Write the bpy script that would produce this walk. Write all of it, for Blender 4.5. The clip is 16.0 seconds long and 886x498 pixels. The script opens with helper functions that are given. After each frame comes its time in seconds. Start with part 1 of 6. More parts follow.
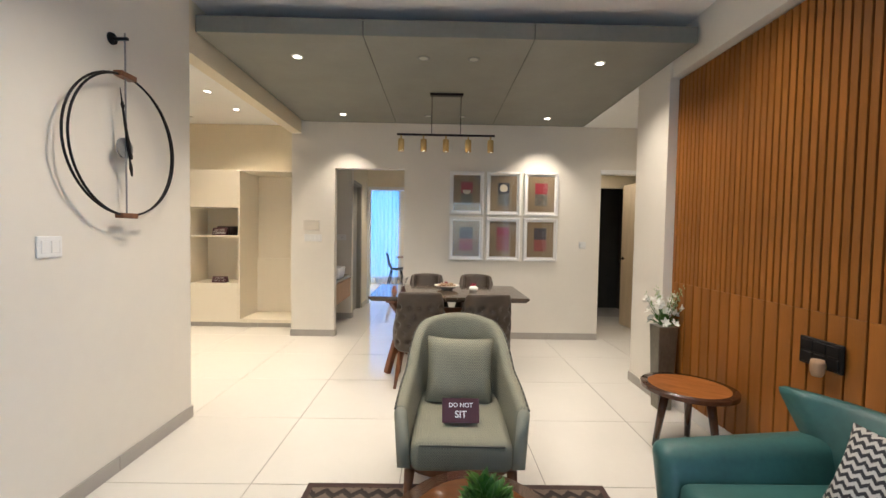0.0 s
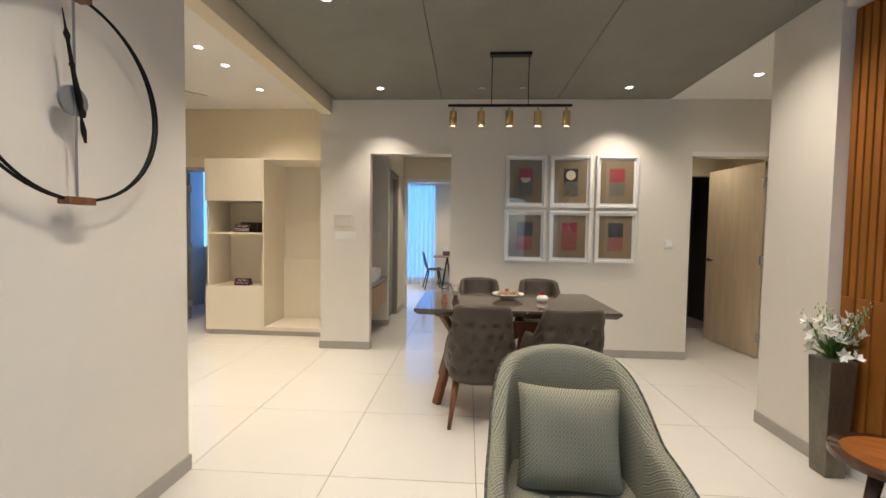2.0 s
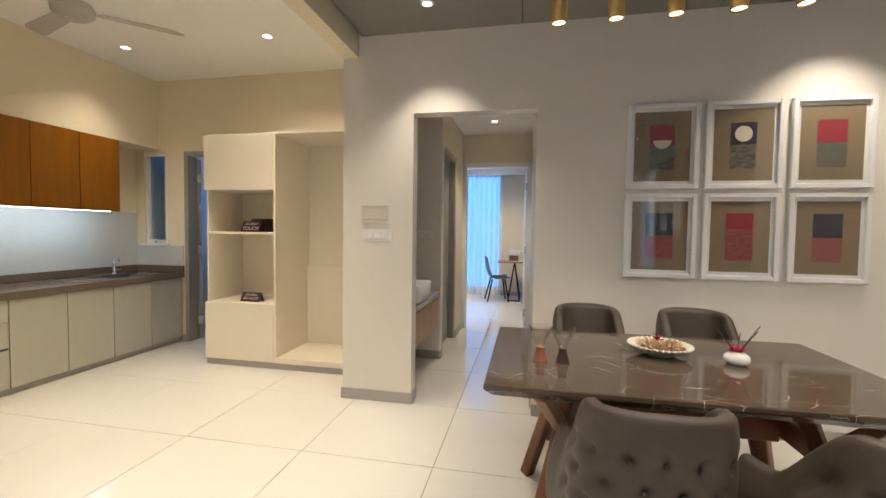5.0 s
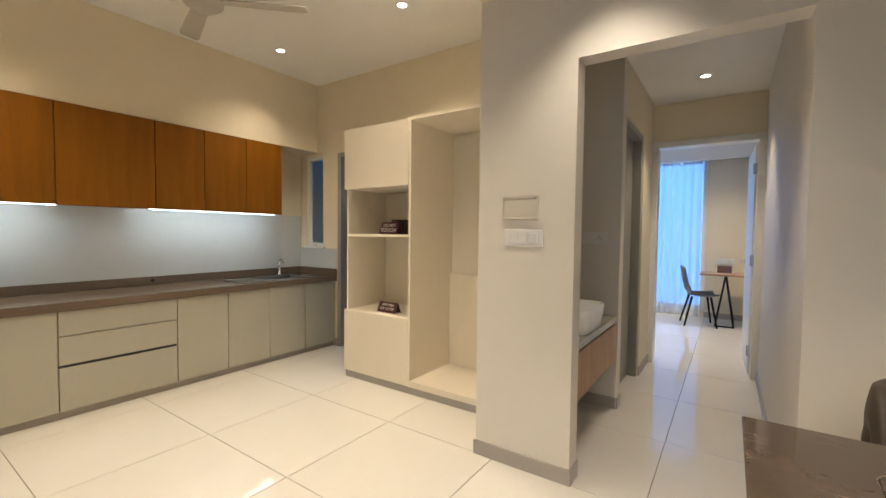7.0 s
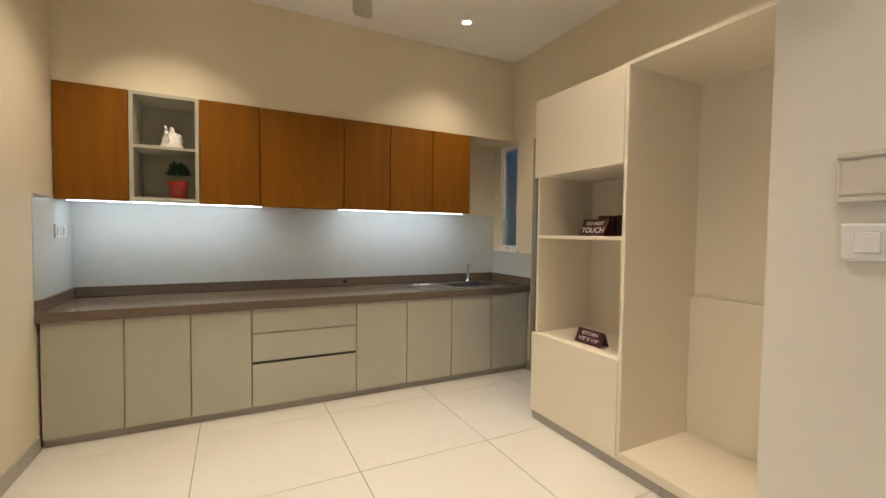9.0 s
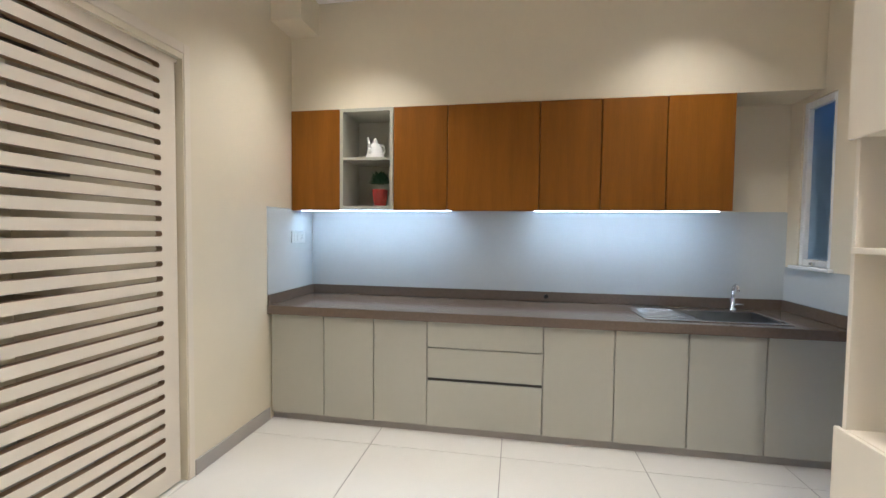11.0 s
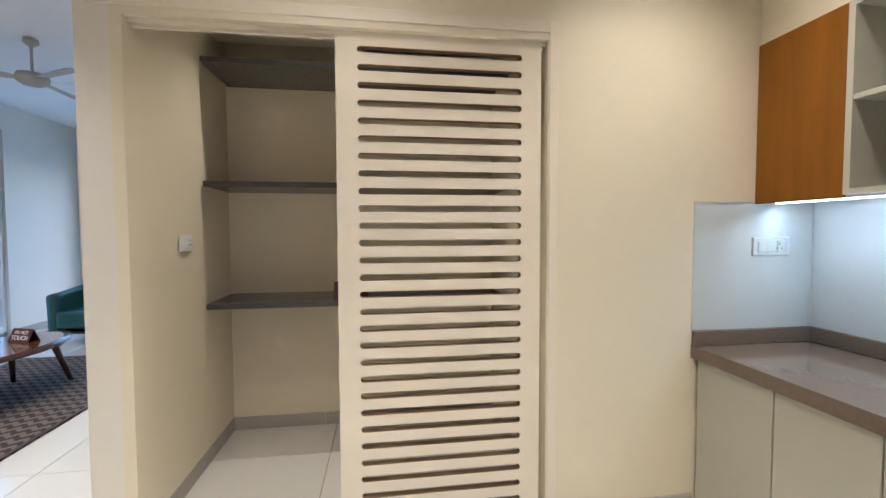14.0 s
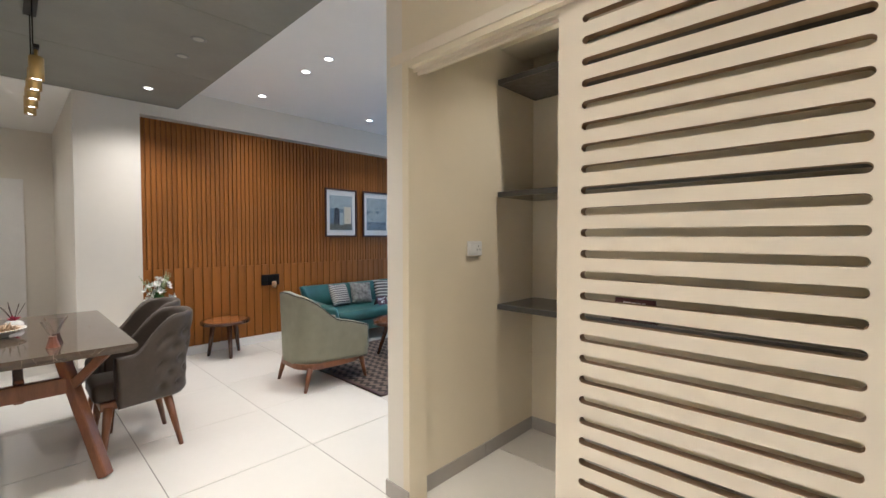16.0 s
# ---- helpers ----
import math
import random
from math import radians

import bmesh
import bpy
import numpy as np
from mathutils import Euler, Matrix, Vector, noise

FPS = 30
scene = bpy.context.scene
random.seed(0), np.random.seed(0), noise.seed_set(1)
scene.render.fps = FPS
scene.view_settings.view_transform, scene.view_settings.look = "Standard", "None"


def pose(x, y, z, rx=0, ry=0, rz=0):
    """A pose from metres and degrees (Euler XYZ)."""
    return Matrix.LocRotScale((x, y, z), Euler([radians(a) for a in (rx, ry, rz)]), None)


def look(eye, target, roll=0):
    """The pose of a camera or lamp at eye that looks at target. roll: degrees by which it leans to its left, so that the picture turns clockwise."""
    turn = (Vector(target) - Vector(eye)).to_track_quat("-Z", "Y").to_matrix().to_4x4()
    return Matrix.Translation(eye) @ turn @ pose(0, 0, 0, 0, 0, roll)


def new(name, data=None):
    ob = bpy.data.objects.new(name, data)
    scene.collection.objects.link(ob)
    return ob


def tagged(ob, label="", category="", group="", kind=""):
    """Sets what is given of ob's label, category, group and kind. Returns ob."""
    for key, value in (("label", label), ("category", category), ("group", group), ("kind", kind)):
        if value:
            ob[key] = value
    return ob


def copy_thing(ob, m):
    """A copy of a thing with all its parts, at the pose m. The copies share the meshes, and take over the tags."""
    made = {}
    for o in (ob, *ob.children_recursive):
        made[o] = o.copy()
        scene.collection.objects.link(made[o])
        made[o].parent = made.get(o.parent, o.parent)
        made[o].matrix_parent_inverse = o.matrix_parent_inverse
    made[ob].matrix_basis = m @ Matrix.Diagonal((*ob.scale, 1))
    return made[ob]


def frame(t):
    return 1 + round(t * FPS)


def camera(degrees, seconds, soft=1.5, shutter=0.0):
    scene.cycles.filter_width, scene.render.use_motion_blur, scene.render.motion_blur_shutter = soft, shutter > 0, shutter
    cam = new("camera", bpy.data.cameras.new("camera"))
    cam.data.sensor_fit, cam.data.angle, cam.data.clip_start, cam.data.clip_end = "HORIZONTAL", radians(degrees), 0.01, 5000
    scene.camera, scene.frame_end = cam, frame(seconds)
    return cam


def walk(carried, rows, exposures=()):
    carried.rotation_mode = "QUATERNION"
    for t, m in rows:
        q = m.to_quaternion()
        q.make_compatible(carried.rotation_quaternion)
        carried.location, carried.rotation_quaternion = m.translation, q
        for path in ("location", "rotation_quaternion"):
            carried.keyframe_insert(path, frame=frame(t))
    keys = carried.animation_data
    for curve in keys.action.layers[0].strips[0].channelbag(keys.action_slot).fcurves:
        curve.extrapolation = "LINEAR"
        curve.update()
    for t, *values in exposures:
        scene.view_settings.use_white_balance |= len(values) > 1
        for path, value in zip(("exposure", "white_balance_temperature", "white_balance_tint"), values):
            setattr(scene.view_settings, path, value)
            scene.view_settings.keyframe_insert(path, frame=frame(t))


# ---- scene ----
cam = camera(93.3, 16.0)
METRES, EYE, TILT, LEAN, TURN = 7.1, 1.36, 0.0, 0.0, -0.7
ROWS = [
    (0.0, 0.0, 0.0, 0.0, 0.04, -2.15, -0.99),
    (0.5, -0.0052, 0.0233, -0.0008, 0.83, -2.27, -0.98),
    (1.0, -0.012, 0.051, -0.001, 2.1, -2.39, -0.96),
    (1.5, -0.0239, 0.0825, -0.0031, 3.2, -2.43, -0.97),
    (2.0, -0.0375, 0.1167, -0.0033, 4.04, -2.47, -0.91),
    (2.5, -0.0469, 0.1546, -0.0052, 4.4, -2.49, -0.93),
    (3.0, -0.0549, 0.191, -0.0062, 4.61, -2.43, -0.92),
    (5.5, -0.0757, 0.3715, -0.0075, 16.42, -2.38, -0.71),
    (6.0, -0.0761, 0.4047, -0.0072, 22.09, -2.38, -0.63),
    (6.5, -0.0849, 0.4324, -0.0092, 28.59, -2.26, -0.64),
    (7.0, -0.1021, 0.4619, -0.0089, 35.19, -2.24, -0.66),
    (7.5, -0.1201, 0.4891, -0.009, 42.19, -2.19, -0.64),
    (8.0, -0.1415, 0.5149, -0.0098, 49.33, -2.15, -0.65),
    (8.5, -0.1611, 0.5379, -0.0113, 56.5, -2.15, -0.7),
    (11.0, -0.2529, 0.6548, -0.006, 100.62, -2.37, -0.62),
    (11.5, -0.2798, 0.6744, -0.005, 112.44, -2.5, -0.48),
    (12.0, -0.3065, 0.6798, -0.0055, 123.85, -2.49, -0.33),
    (12.5, -0.332, 0.6824, -0.0044, 135.47, -2.41, -0.27),
    (13.0, -0.3613, 0.6823, -0.0042, 147.46, -2.39, -0.2),
    (13.5, -0.3887, 0.676, -0.0041, 159.66, -2.56, -0.09),
    (14.0, -0.417, 0.6666, -0.0023, 172.59, -2.47, 0.18),
    (14.5, -0.4439, 0.6576, -0.0041, 185.42, -1.96, 0.15),
    (15.0, -0.4692, 0.6451, -0.0034, 198.87, -1.95, 0.19),
    (15.5, -0.4852, 0.6256, -0.0032, 211.91, -1.81, 0.18),
    (16.0, -0.4954, 0.6074, -0.0011, 224.56, -1.66, 0.04),
]
walk(cam, [(t, pose(0, 0, EYE, TILT, LEAN, TURN) @ pose(METRES * x, METRES * y, METRES * z, 90 + pitch, roll, yaw)) for t, x, y, z, yaw, pitch, roll in ROWS],
     [(0.0, 0.34, 6150, 10), (2.5, 0.08, 6150, 10), (5.5, 0.13, 6250, 10), (8.5, -0.08, 6550, 10), (11.0, 0.17, 5100, 10), (12.5, 0.36, 5150, 10), (14.0, 0.31, 5300, 10), (15.0, 0.22, 5400, 10), (16.0, 0.30, 5400, 10)])

# ---- world and daylight ----
world = bpy.data.worlds.new("world")
scene.world = world
world.use_nodes = True
wn = world.node_tree
sky = wn.nodes.new("ShaderNodeTexSky")
sky.sky_type, sky.sun_disc = "NISHITA", False
sky.sun_elevation, sky.sun_rotation = radians(35), radians(250)
wn.links.new(sky.outputs[0], wn.nodes["Background"].inputs[0])
wn.nodes["Background"].inputs[1].default_value = 0.30
sun = new("sun", bpy.data.lights.new("sun", "SUN"))
sun.data.energy, sun.data.angle, sun.data.color = 0.8, radians(4), (1, 0.95, 0.88)
sun.matrix_world = look((0, 0, 30), (12, -4, 14))

DAY, LIVING, KITCHEN = (0.40, 0.66, 1.0), (1.0, 0.86, 0.70), (1.0, 0.83, 0.62)


def spot(x, y, z, power, color, cone=100, blend=0.5):
    ob = new("spot_lamp", bpy.data.lights.new("spot_lamp", "SPOT"))
    ob.data.energy, ob.data.color = 0.66 * power, color
    ob.data.spot_size, ob.data.spot_blend, ob.data.shadow_soft_size = radians(cone), blend, 0.03
    ob.location = (x, y, z)
    return ob


def area(eye, target, w, h, power, color):
    ob = new("area_lamp", bpy.data.lights.new("area_lamp", "AREA"))
    ob.data.shape, ob.data.size, ob.data.size_y = "RECTANGLE", w, h
    ob.data.energy, ob.data.color = power, color
    ob.matrix_world = look(eye, target)
    return ob


# Sky light through the two living room windows.
area((0.1, -2.59, 1.25), (0.1, 3.0, 1.0), 2.6, 2.2, 13, DAY)
area((1.88, -0.78, 1.3), (-2.0, -0.78, 1.2), 0.9, 2.3, 6, DAY)


# ---- materials ----
def pm(name, col, rough=0.5, metal=0.0, var=0.10, scale=6.0, bump=0.0, bscale=150.0, stretch=(1, 1, 1), coat=0.0, rvar=0.1, rand=0.0, spec=0.5):
    """Paint, cloth, wood, stone: two scales of colour variation, uneven gloss and a fine relief."""
    m = bpy.data.materials.new(name)
    m.use_nodes = True
    nt = m.node_tree
    p = nt.nodes["Principled BSDF"]
    co = nt.nodes.new("ShaderNodeTexCoord")
    mp = nt.nodes.new("ShaderNodeMapping")
    mp.inputs["Scale"].default_value = stretch
    nt.links.new(co.outputs["Object"], mp.inputs[0])
    fac = []
    for s, d in ((scale, 4), (scale * 9, 3)):
        n = nt.nodes.new("ShaderNodeTexNoise")
        n.inputs["Scale"].default_value, n.inputs["Detail"].default_value = s, d
        nt.links.new(mp.outputs[0], n.inputs["Vector"])
        fac.append(n.outputs[0])
    add = nt.nodes.new("ShaderNodeMath")
    add.operation = "MULTIPLY_ADD"
    nt.links.new(fac[1], add.inputs[0])
    add.inputs[1].default_value = 0.5
    nt.links.new(fac[0], add.inputs[2])
    out = add.outputs[0]
    if rand:
        oi = nt.nodes.new("ShaderNodeObjectInfo")
        a2 = nt.nodes.new("ShaderNodeMath")
        a2.operation = "MULTIPLY_ADD"
        nt.links.new(oi.outputs["Random"], a2.inputs[0])
        a2.inputs[1].default_value = rand
        nt.links.new(out, a2.inputs[2])
        out = a2.outputs[0]
    mr = nt.nodes.new("ShaderNodeMapRange")
    mr.inputs["From Min"].default_value, mr.inputs["From Max"].default_value = 0.45, 1.05 + rand
    mr.inputs["To Min"].default_value, mr.inputs["To Max"].default_value = 0.0, 1.0
    nt.links.new(out, mr.inputs["Value"])
    mix = nt.nodes.new("ShaderNodeMix")
    mix.data_type = "RGBA"
    mix.inputs["A"].default_value = (*[c * (1 - var) for c in col], 1)
    mix.inputs["B"].default_value = (*[min(1, c * (1 + var)) for c in col], 1)
    nt.links.new(mr.outputs[0], mix.inputs["Factor"])
    nt.links.new(mix.outputs["Result"], p.inputs["Base Color"])
    rr = nt.nodes.new("ShaderNodeMapRange")
    rr.inputs["To Min"].default_value, rr.inputs["To Max"].default_value = rough * (1 - rvar), min(1, rough * (1 + rvar))
    nt.links.new(fac[1], rr.inputs["Value"])
    nt.links.new(rr.outputs[0], p.inputs["Roughness"])
    p.inputs["Metallic"].default_value = metal
    p.inputs["Specular IOR Level"].default_value = spec
    p.inputs["Coat Weight"].default_value = coat
    if bump:
        bn = nt.nodes.new("ShaderNodeTexNoise")
        bn.inputs["Scale"].default_value, bn.inputs["Detail"].default_value = bscale, 3
        nt.links.new(mp.outputs[0], bn.inputs["Vector"])
        bp = nt.nodes.new("ShaderNodeBump")
        bp.inputs["Strength"].default_value, bp.inputs["Distance"].default_value = bump, 0.002
        nt.links.new(bn.outputs[0], bp.inputs["Height"])
        nt.links.new(bp.outputs[0], p.inputs["Normal"])
    return m


def glow(name, col, strength):
    m = bpy.data.materials.new(name)
    m.use_nodes = True
    p = m.node_tree.nodes["Principled BSDF"]
    p.inputs["Base Color"].default_value = (*col, 1)
    p.inputs["Emission Color"].default_value = (*col, 1)
    p.inputs["Emission Strength"].default_value = strength
    return m


def glass(name, col=(1, 1, 1), rough=0.0, ior=1.45):
    m = bpy.data.materials.new(name)
    m.use_nodes = True
    p = m.node_tree.nodes["Principled BSDF"]
    p.inputs["Base Color"].default_value = (*col, 1)
    p.inputs["Transmission Weight"].default_value, p.inputs["Roughness"].default_value, p.inputs["IOR"].default_value = 1.0, rough, ior
    return m


def thin(name):
    """A thin clear pane: it lets light straight through and mirrors at its surface."""
    m = bpy.data.materials.new(name)
    m.use_nodes = True
    nt = m.node_tree
    clear, shine, fr, mx = (nt.nodes.new("ShaderNode" + k) for k in ("BsdfTransparent", "BsdfGlossy", "LayerWeight", "MixShader"))
    shine.inputs["Roughness"].default_value = 0.02
    pw, ad = nt.nodes.new("ShaderNodeMath"), nt.nodes.new("ShaderNodeMath")
    pw.operation, ad.operation = "POWER", "MULTIPLY_ADD"
    pw.inputs[1].default_value = 5.0
    fr.inputs[0].default_value = 0.5
    nt.links.new(fr.outputs["Facing"], pw.inputs[0])
    nt.links.new(pw.outputs[0], ad.inputs[0])
    ad.inputs[1].default_value, ad.inputs[2].default_value = 0.93, 0.045
    nt.links.new(ad.outputs[0], mx.inputs[0])
    nt.links.new(clear.outputs[0], mx.inputs[1])
    nt.links.new(shine.outputs[0], mx.inputs[2])
    nt.links.new(mx.outputs[0], nt.nodes["Material Output"].inputs[0])
    return m


def nodes_of(m):
    return m.node_tree, m.node_tree.nodes["Principled BSDF"]


WALL = pm("wall_paint", (0.76, 0.715, 0.635), 0.55, var=0.025, scale=1.5, bump=0.12, bscale=220)
KWALL = pm("cream_wall_paint", (0.76, 0.68, 0.515), 0.45, var=0.025, scale=1.5, bump=0.12, bscale=220)
CEIL = pm("ceiling_paint", (0.86, 0.85, 0.82), 0.6, var=0.02, scale=1.2, bump=0.08)
TILE = pm("floor_tile", (0.72, 0.69, 0.63), 0.07, var=0.03, scale=2.0, rand=0.3, rvar=0.3)
GROUT = pm("grout", (0.30, 0.28, 0.25), 0.8, scale=20)
SKIRT = pm("skirting_tile", (0.40, 0.37, 0.33), 0.35, var=0.05, scale=9)
GREY = pm("grey_ceiling_panel", (0.225, 0.225, 0.195), 0.55, var=0.10, scale=3.0, bump=0.1)
BLACK = pm("black_metal", (0.012, 0.011, 0.011), 0.4, metal=0.6, var=0.2)
JOINT_AND_DARK = pm("dark_joint_and_room_shade", (0.05, 0.05, 0.045), 0.7)
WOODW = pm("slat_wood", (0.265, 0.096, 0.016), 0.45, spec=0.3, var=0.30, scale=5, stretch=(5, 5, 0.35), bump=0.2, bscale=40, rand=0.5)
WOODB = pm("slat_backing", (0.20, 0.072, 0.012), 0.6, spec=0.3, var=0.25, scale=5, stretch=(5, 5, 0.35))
WOODC = pm("cabinet_veneer", (0.235, 0.084, 0.004), 0.42, spec=0.25, var=0.25, scale=3.2, stretch=(3, 5, 0.35), bump=0.08, bscale=60, rand=0.3)
LEGW = pm("walnut_leg", (0.19, 0.075, 0.032), 0.35, var=0.3, scale=6, stretch=(4, 4, 0.6), bump=0.1)
TOPW = pm("table_wood", (0.075, 0.030, 0.015), 0.22, var=0.35, scale=5, stretch=(1, 5, 1), bump=0.06, coat=0.4)
INLAY = pm("orange_wood_inlay", (0.36, 0.13, 0.036), 0.16, var=0.25, scale=5, stretch=(1, 6, 1), coat=0.4)
OAK = pm("light_oak", (0.42, 0.26, 0.15), 0.5, var=0.2, scale=4, stretch=(5, 5, 0.5), bump=0.1)
CREAML = pm("cream_laminate", (0.81, 0.74, 0.61), 0.4, var=0.012, scale=3, stretch=(4, 4, 0.6))
WHITEP = pm("white_paint", (0.82, 0.81, 0.79), 0.35, var=0.03)
PLASTIC = pm("white_plastic", (0.80, 0.79, 0.76), 0.3, var=0.03)
BEIGEPL = pm("beige_plastic", (0.66, 0.61, 0.53), 0.35, var=0.03)
# Greyed fan enamel; it also carries the backlit shade of the living room fan.
FANP = pm("fan_enamel_darkened", (0.48, 0.45, 0.40), 0.7, spec=0.2, var=0.05)
PALEPL = pm("pale_grey_plastic", (0.56, 0.58, 0.57), 0.3, var=0.03)
DOORP = pm("louvre_door_paint", (0.78, 0.70, 0.57), 0.38, var=0.03, scale=2)
BASE = pm("greige_lacquer", (0.46, 0.445, 0.37), 0.33, var=0.03, scale=2)
SHELFG = pm("grey_stone_shelf", (0.115, 0.112, 0.108), 0.22, var=0.2, scale=25)
QUARTZ = pm("brown_quartz", (0.15, 0.112, 0.082), 0.15, var=0.12, scale=60, rvar=0.2)
SPLASH = pm("glossy_white_tile", (0.55, 0.575, 0.57), 0.13, var=0.02)
STEEL = pm("brushed_steel", (0.55, 0.55, 0.55), 0.25, metal=1.0, var=0.1, scale=20, stretch=(1, 14, 1))
CHROME = pm("chrome", (0.75, 0.75, 0.76), 0.08, metal=1.0, var=0.03)
BRASS = pm("brass", (0.50, 0.35, 0.14), 0.3, metal=1.0, var=0.08, scale=20)
TEAL = pm("teal_leather", (0.036, 0.112, 0.106), 0.36, var=0.22, scale=5, bump=0.35, bscale=260)
LEATHER = pm("taupe_leather", (0.064, 0.049, 0.037), 0.45, spec=0.35, var=0.22, scale=6, bump=0.3, bscale=240)
SAGE = pm("sage_fabric", (0.26, 0.25, 0.18), 0.85, var=0.10, scale=12, bump=0.5, bscale=420)
SIGN = pm("maroon_card", (0.075, 0.018, 0.022), 0.4, var=0.08)
LETTER = pm("white_letter", (0.85, 0.83, 0.80), 0.5, var=0.02)
LEAF = pm("green_leaf", (0.05, 0.14, 0.02), 0.45, var=0.5, scale=30)
DLEAF = pm("dark_leaf", (0.012, 0.05, 0.018), 0.45, var=0.5, scale=30)
PETAL = pm("white_petal", (0.80, 0.80, 0.74), 0.5, var=0.08, scale=20)
REDC = pm("red_ceramic", (0.36, 0.02, 0.015), 0.2, var=0.1)
WHITEC = pm("white_ceramic", (0.80, 0.79, 0.76), 0.12, var=0.03)
VASE = pm("bronze_vase", (0.20, 0.185, 0.15), 0.3, metal=0.7, var=0.3, scale=8, stretch=(1, 1, 0.4))
DARKWOOD = pm("dark_wood", (0.05, 0.022, 0.018), 0.4, var=0.3, scale=20)
WOODCUP = pm("striped_wood", (0.24, 0.09, 0.05), 0.4, var=0.4, scale=6, stretch=(8, 1, 1))
MATB = pm("kraft_mat", (0.23, 0.17, 0.098), 0.8, var=0.06, scale=60)
PRED = pm("print_red", (0.28, 0.02, 0.034), 0.7, var=0.15, scale=30)
PDARK = pm("print_navy", (0.018, 0.02, 0.032), 0.7, var=0.3, scale=30)
PPINK = pm("print_pink", (0.25, 0.065, 0.055), 0.7, var=0.35, scale=26, stretch=(1, 1, 3))
PGREY = pm("print_grey_texture", (0.12, 0.115, 0.09), 0.7, var=0.8, scale=22, stretch=(1, 1, 2.5))
PCREAM = pm("print_cream", (0.68, 0.61, 0.47), 0.7, var=0.05)
PBLUE = pm("print_blue", (0.16, 0.22, 0.28), 0.6, var=0.4, scale=9)
PBLUEL = pm("print_pale_blue", (0.36, 0.43, 0.46), 0.6, var=0.25, scale=14)
GLASS = thin("picture_glass")
CUP = thin("clear_glass")
WINGLASS = thin("window_glass")
FROST = glass("frosted_glass", (0.55, 0.70, 0.85), 0.5, 1.2)
LAMPON = glow("lamp_lens", (1.0, 0.92, 0.80), 9.0)
LAMPOFF = pm("lamp_lens_off", (0.40, 0.39, 0.36), 0.3)
LEDON = glow("led_tube", (0.80, 0.95, 1.0), 6.0)
PINK = pm("pink_flower", (0.55, 0.03, 0.09), 0.6, var=0.2, scale=60)
CRISP = pm("dried_petal", (0.56, 0.42, 0.28), 0.8, var=0.7, scale=30, rand=0.4)
# The blue cast of daylight outdoors is mixed into this render colour.
CONCRETE_DAYLIT = pm("blue_daylit_render", (0.065, 0.18, 0.36), 0.8, var=0.1, scale=0.4)
DOORG = pm("grey_laminate_door", (0.30, 0.285, 0.25), 0.45, var=0.08, scale=4, stretch=(4, 4, 0.5))
DOORB = pm("beige_veneer_door", (0.56, 0.46, 0.32), 0.45, var=0.12, scale=4, stretch=(4, 4, 0.5), bump=0.05)
GREYPL = pm("grey_plastic", (0.20, 0.20, 0.20), 0.45)

# Marble: soft clouds with thin pale veins.
MARBLE = pm("dark_marble", (0.082, 0.059, 0.041), 0.08, var=0.35, scale=3, coat=0.15)
nt, p = nodes_of(MARBLE)
co = nt.nodes.new("ShaderNodeTexCoord")
vn = nt.nodes.new("ShaderNodeTexNoise")
vn.inputs["Scale"].default_value, vn.inputs["Detail"].default_value = 3.0, 5
nt.links.new(co.outputs["Object"], vn.inputs["Vector"])
warp = nt.nodes.new("ShaderNodeVectorMath")
warp.operation = "MULTIPLY_ADD"
warp.inputs[1].default_value = (0.22, 0.22, 0.22)
nt.links.new(vn.outputs["Color"], warp.inputs[0])
nt.links.new(co.outputs["Object"], warp.inputs[2])
sq = nt.nodes.new("ShaderNodeMapping")
sq.inputs["Rotation"].default_value = (0, 0, 0.9)
sq.inputs["Scale"].default_value = (1.0, 2.1, 1.0)
nt.links.new(warp.outputs[0], sq.inputs[0])
vo = nt.nodes.new("ShaderNodeTexVoronoi")
vo.feature = "DISTANCE_TO_EDGE"
vo.inputs["Scale"].default_value = 5.6
nt.links.new(sq.outputs[0], vo.inputs["Vector"])
ve = nt.nodes.new("ShaderNodeMapRange")
ve.inputs["From Min"].default_value, ve.inputs["From Max"].default_value = 0.001, 0.0095
ve.inputs["To Min"].default_value, ve.inputs["To Max"].default_value = 1.0, 0.0
nt.links.new(vo.outputs["Distance"], ve.inputs["Value"])
msk = nt.nodes.new("ShaderNodeTexNoise")
msk.inputs["Scale"].default_value, msk.inputs["Detail"].default_value = 5.5, 3
nt.links.new(co.outputs["Object"], msk.inputs["Vector"])
mk = nt.nodes.new("ShaderNodeMapRange")
mk.inputs["From Min"].default_value, mk.inputs["From Max"].default_value = 0.49, 0.64
nt.links.new(msk.outputs[0], mk.inputs["Value"])
mul = nt.nodes.new("ShaderNodeMath")
mul.operation = "MULTIPLY"
nt.links.new(ve.outputs[0], mul.inputs[0])
nt.links.new(mk.outputs[0], mul.inputs[1])
mx = nt.nodes.new("ShaderNodeMix")
mx.data_type = "RGBA"
mx.inputs["B"].default_value = (0.56, 0.48, 0.38, 1)
nt.links.new(p.inputs["Base Color"].links[0].from_socket, mx.inputs["A"])
nt.links.new(mul.outputs[0], mx.inputs["Factor"])
nt.links.new(mx.outputs["Result"], p.inputs["Base Color"])


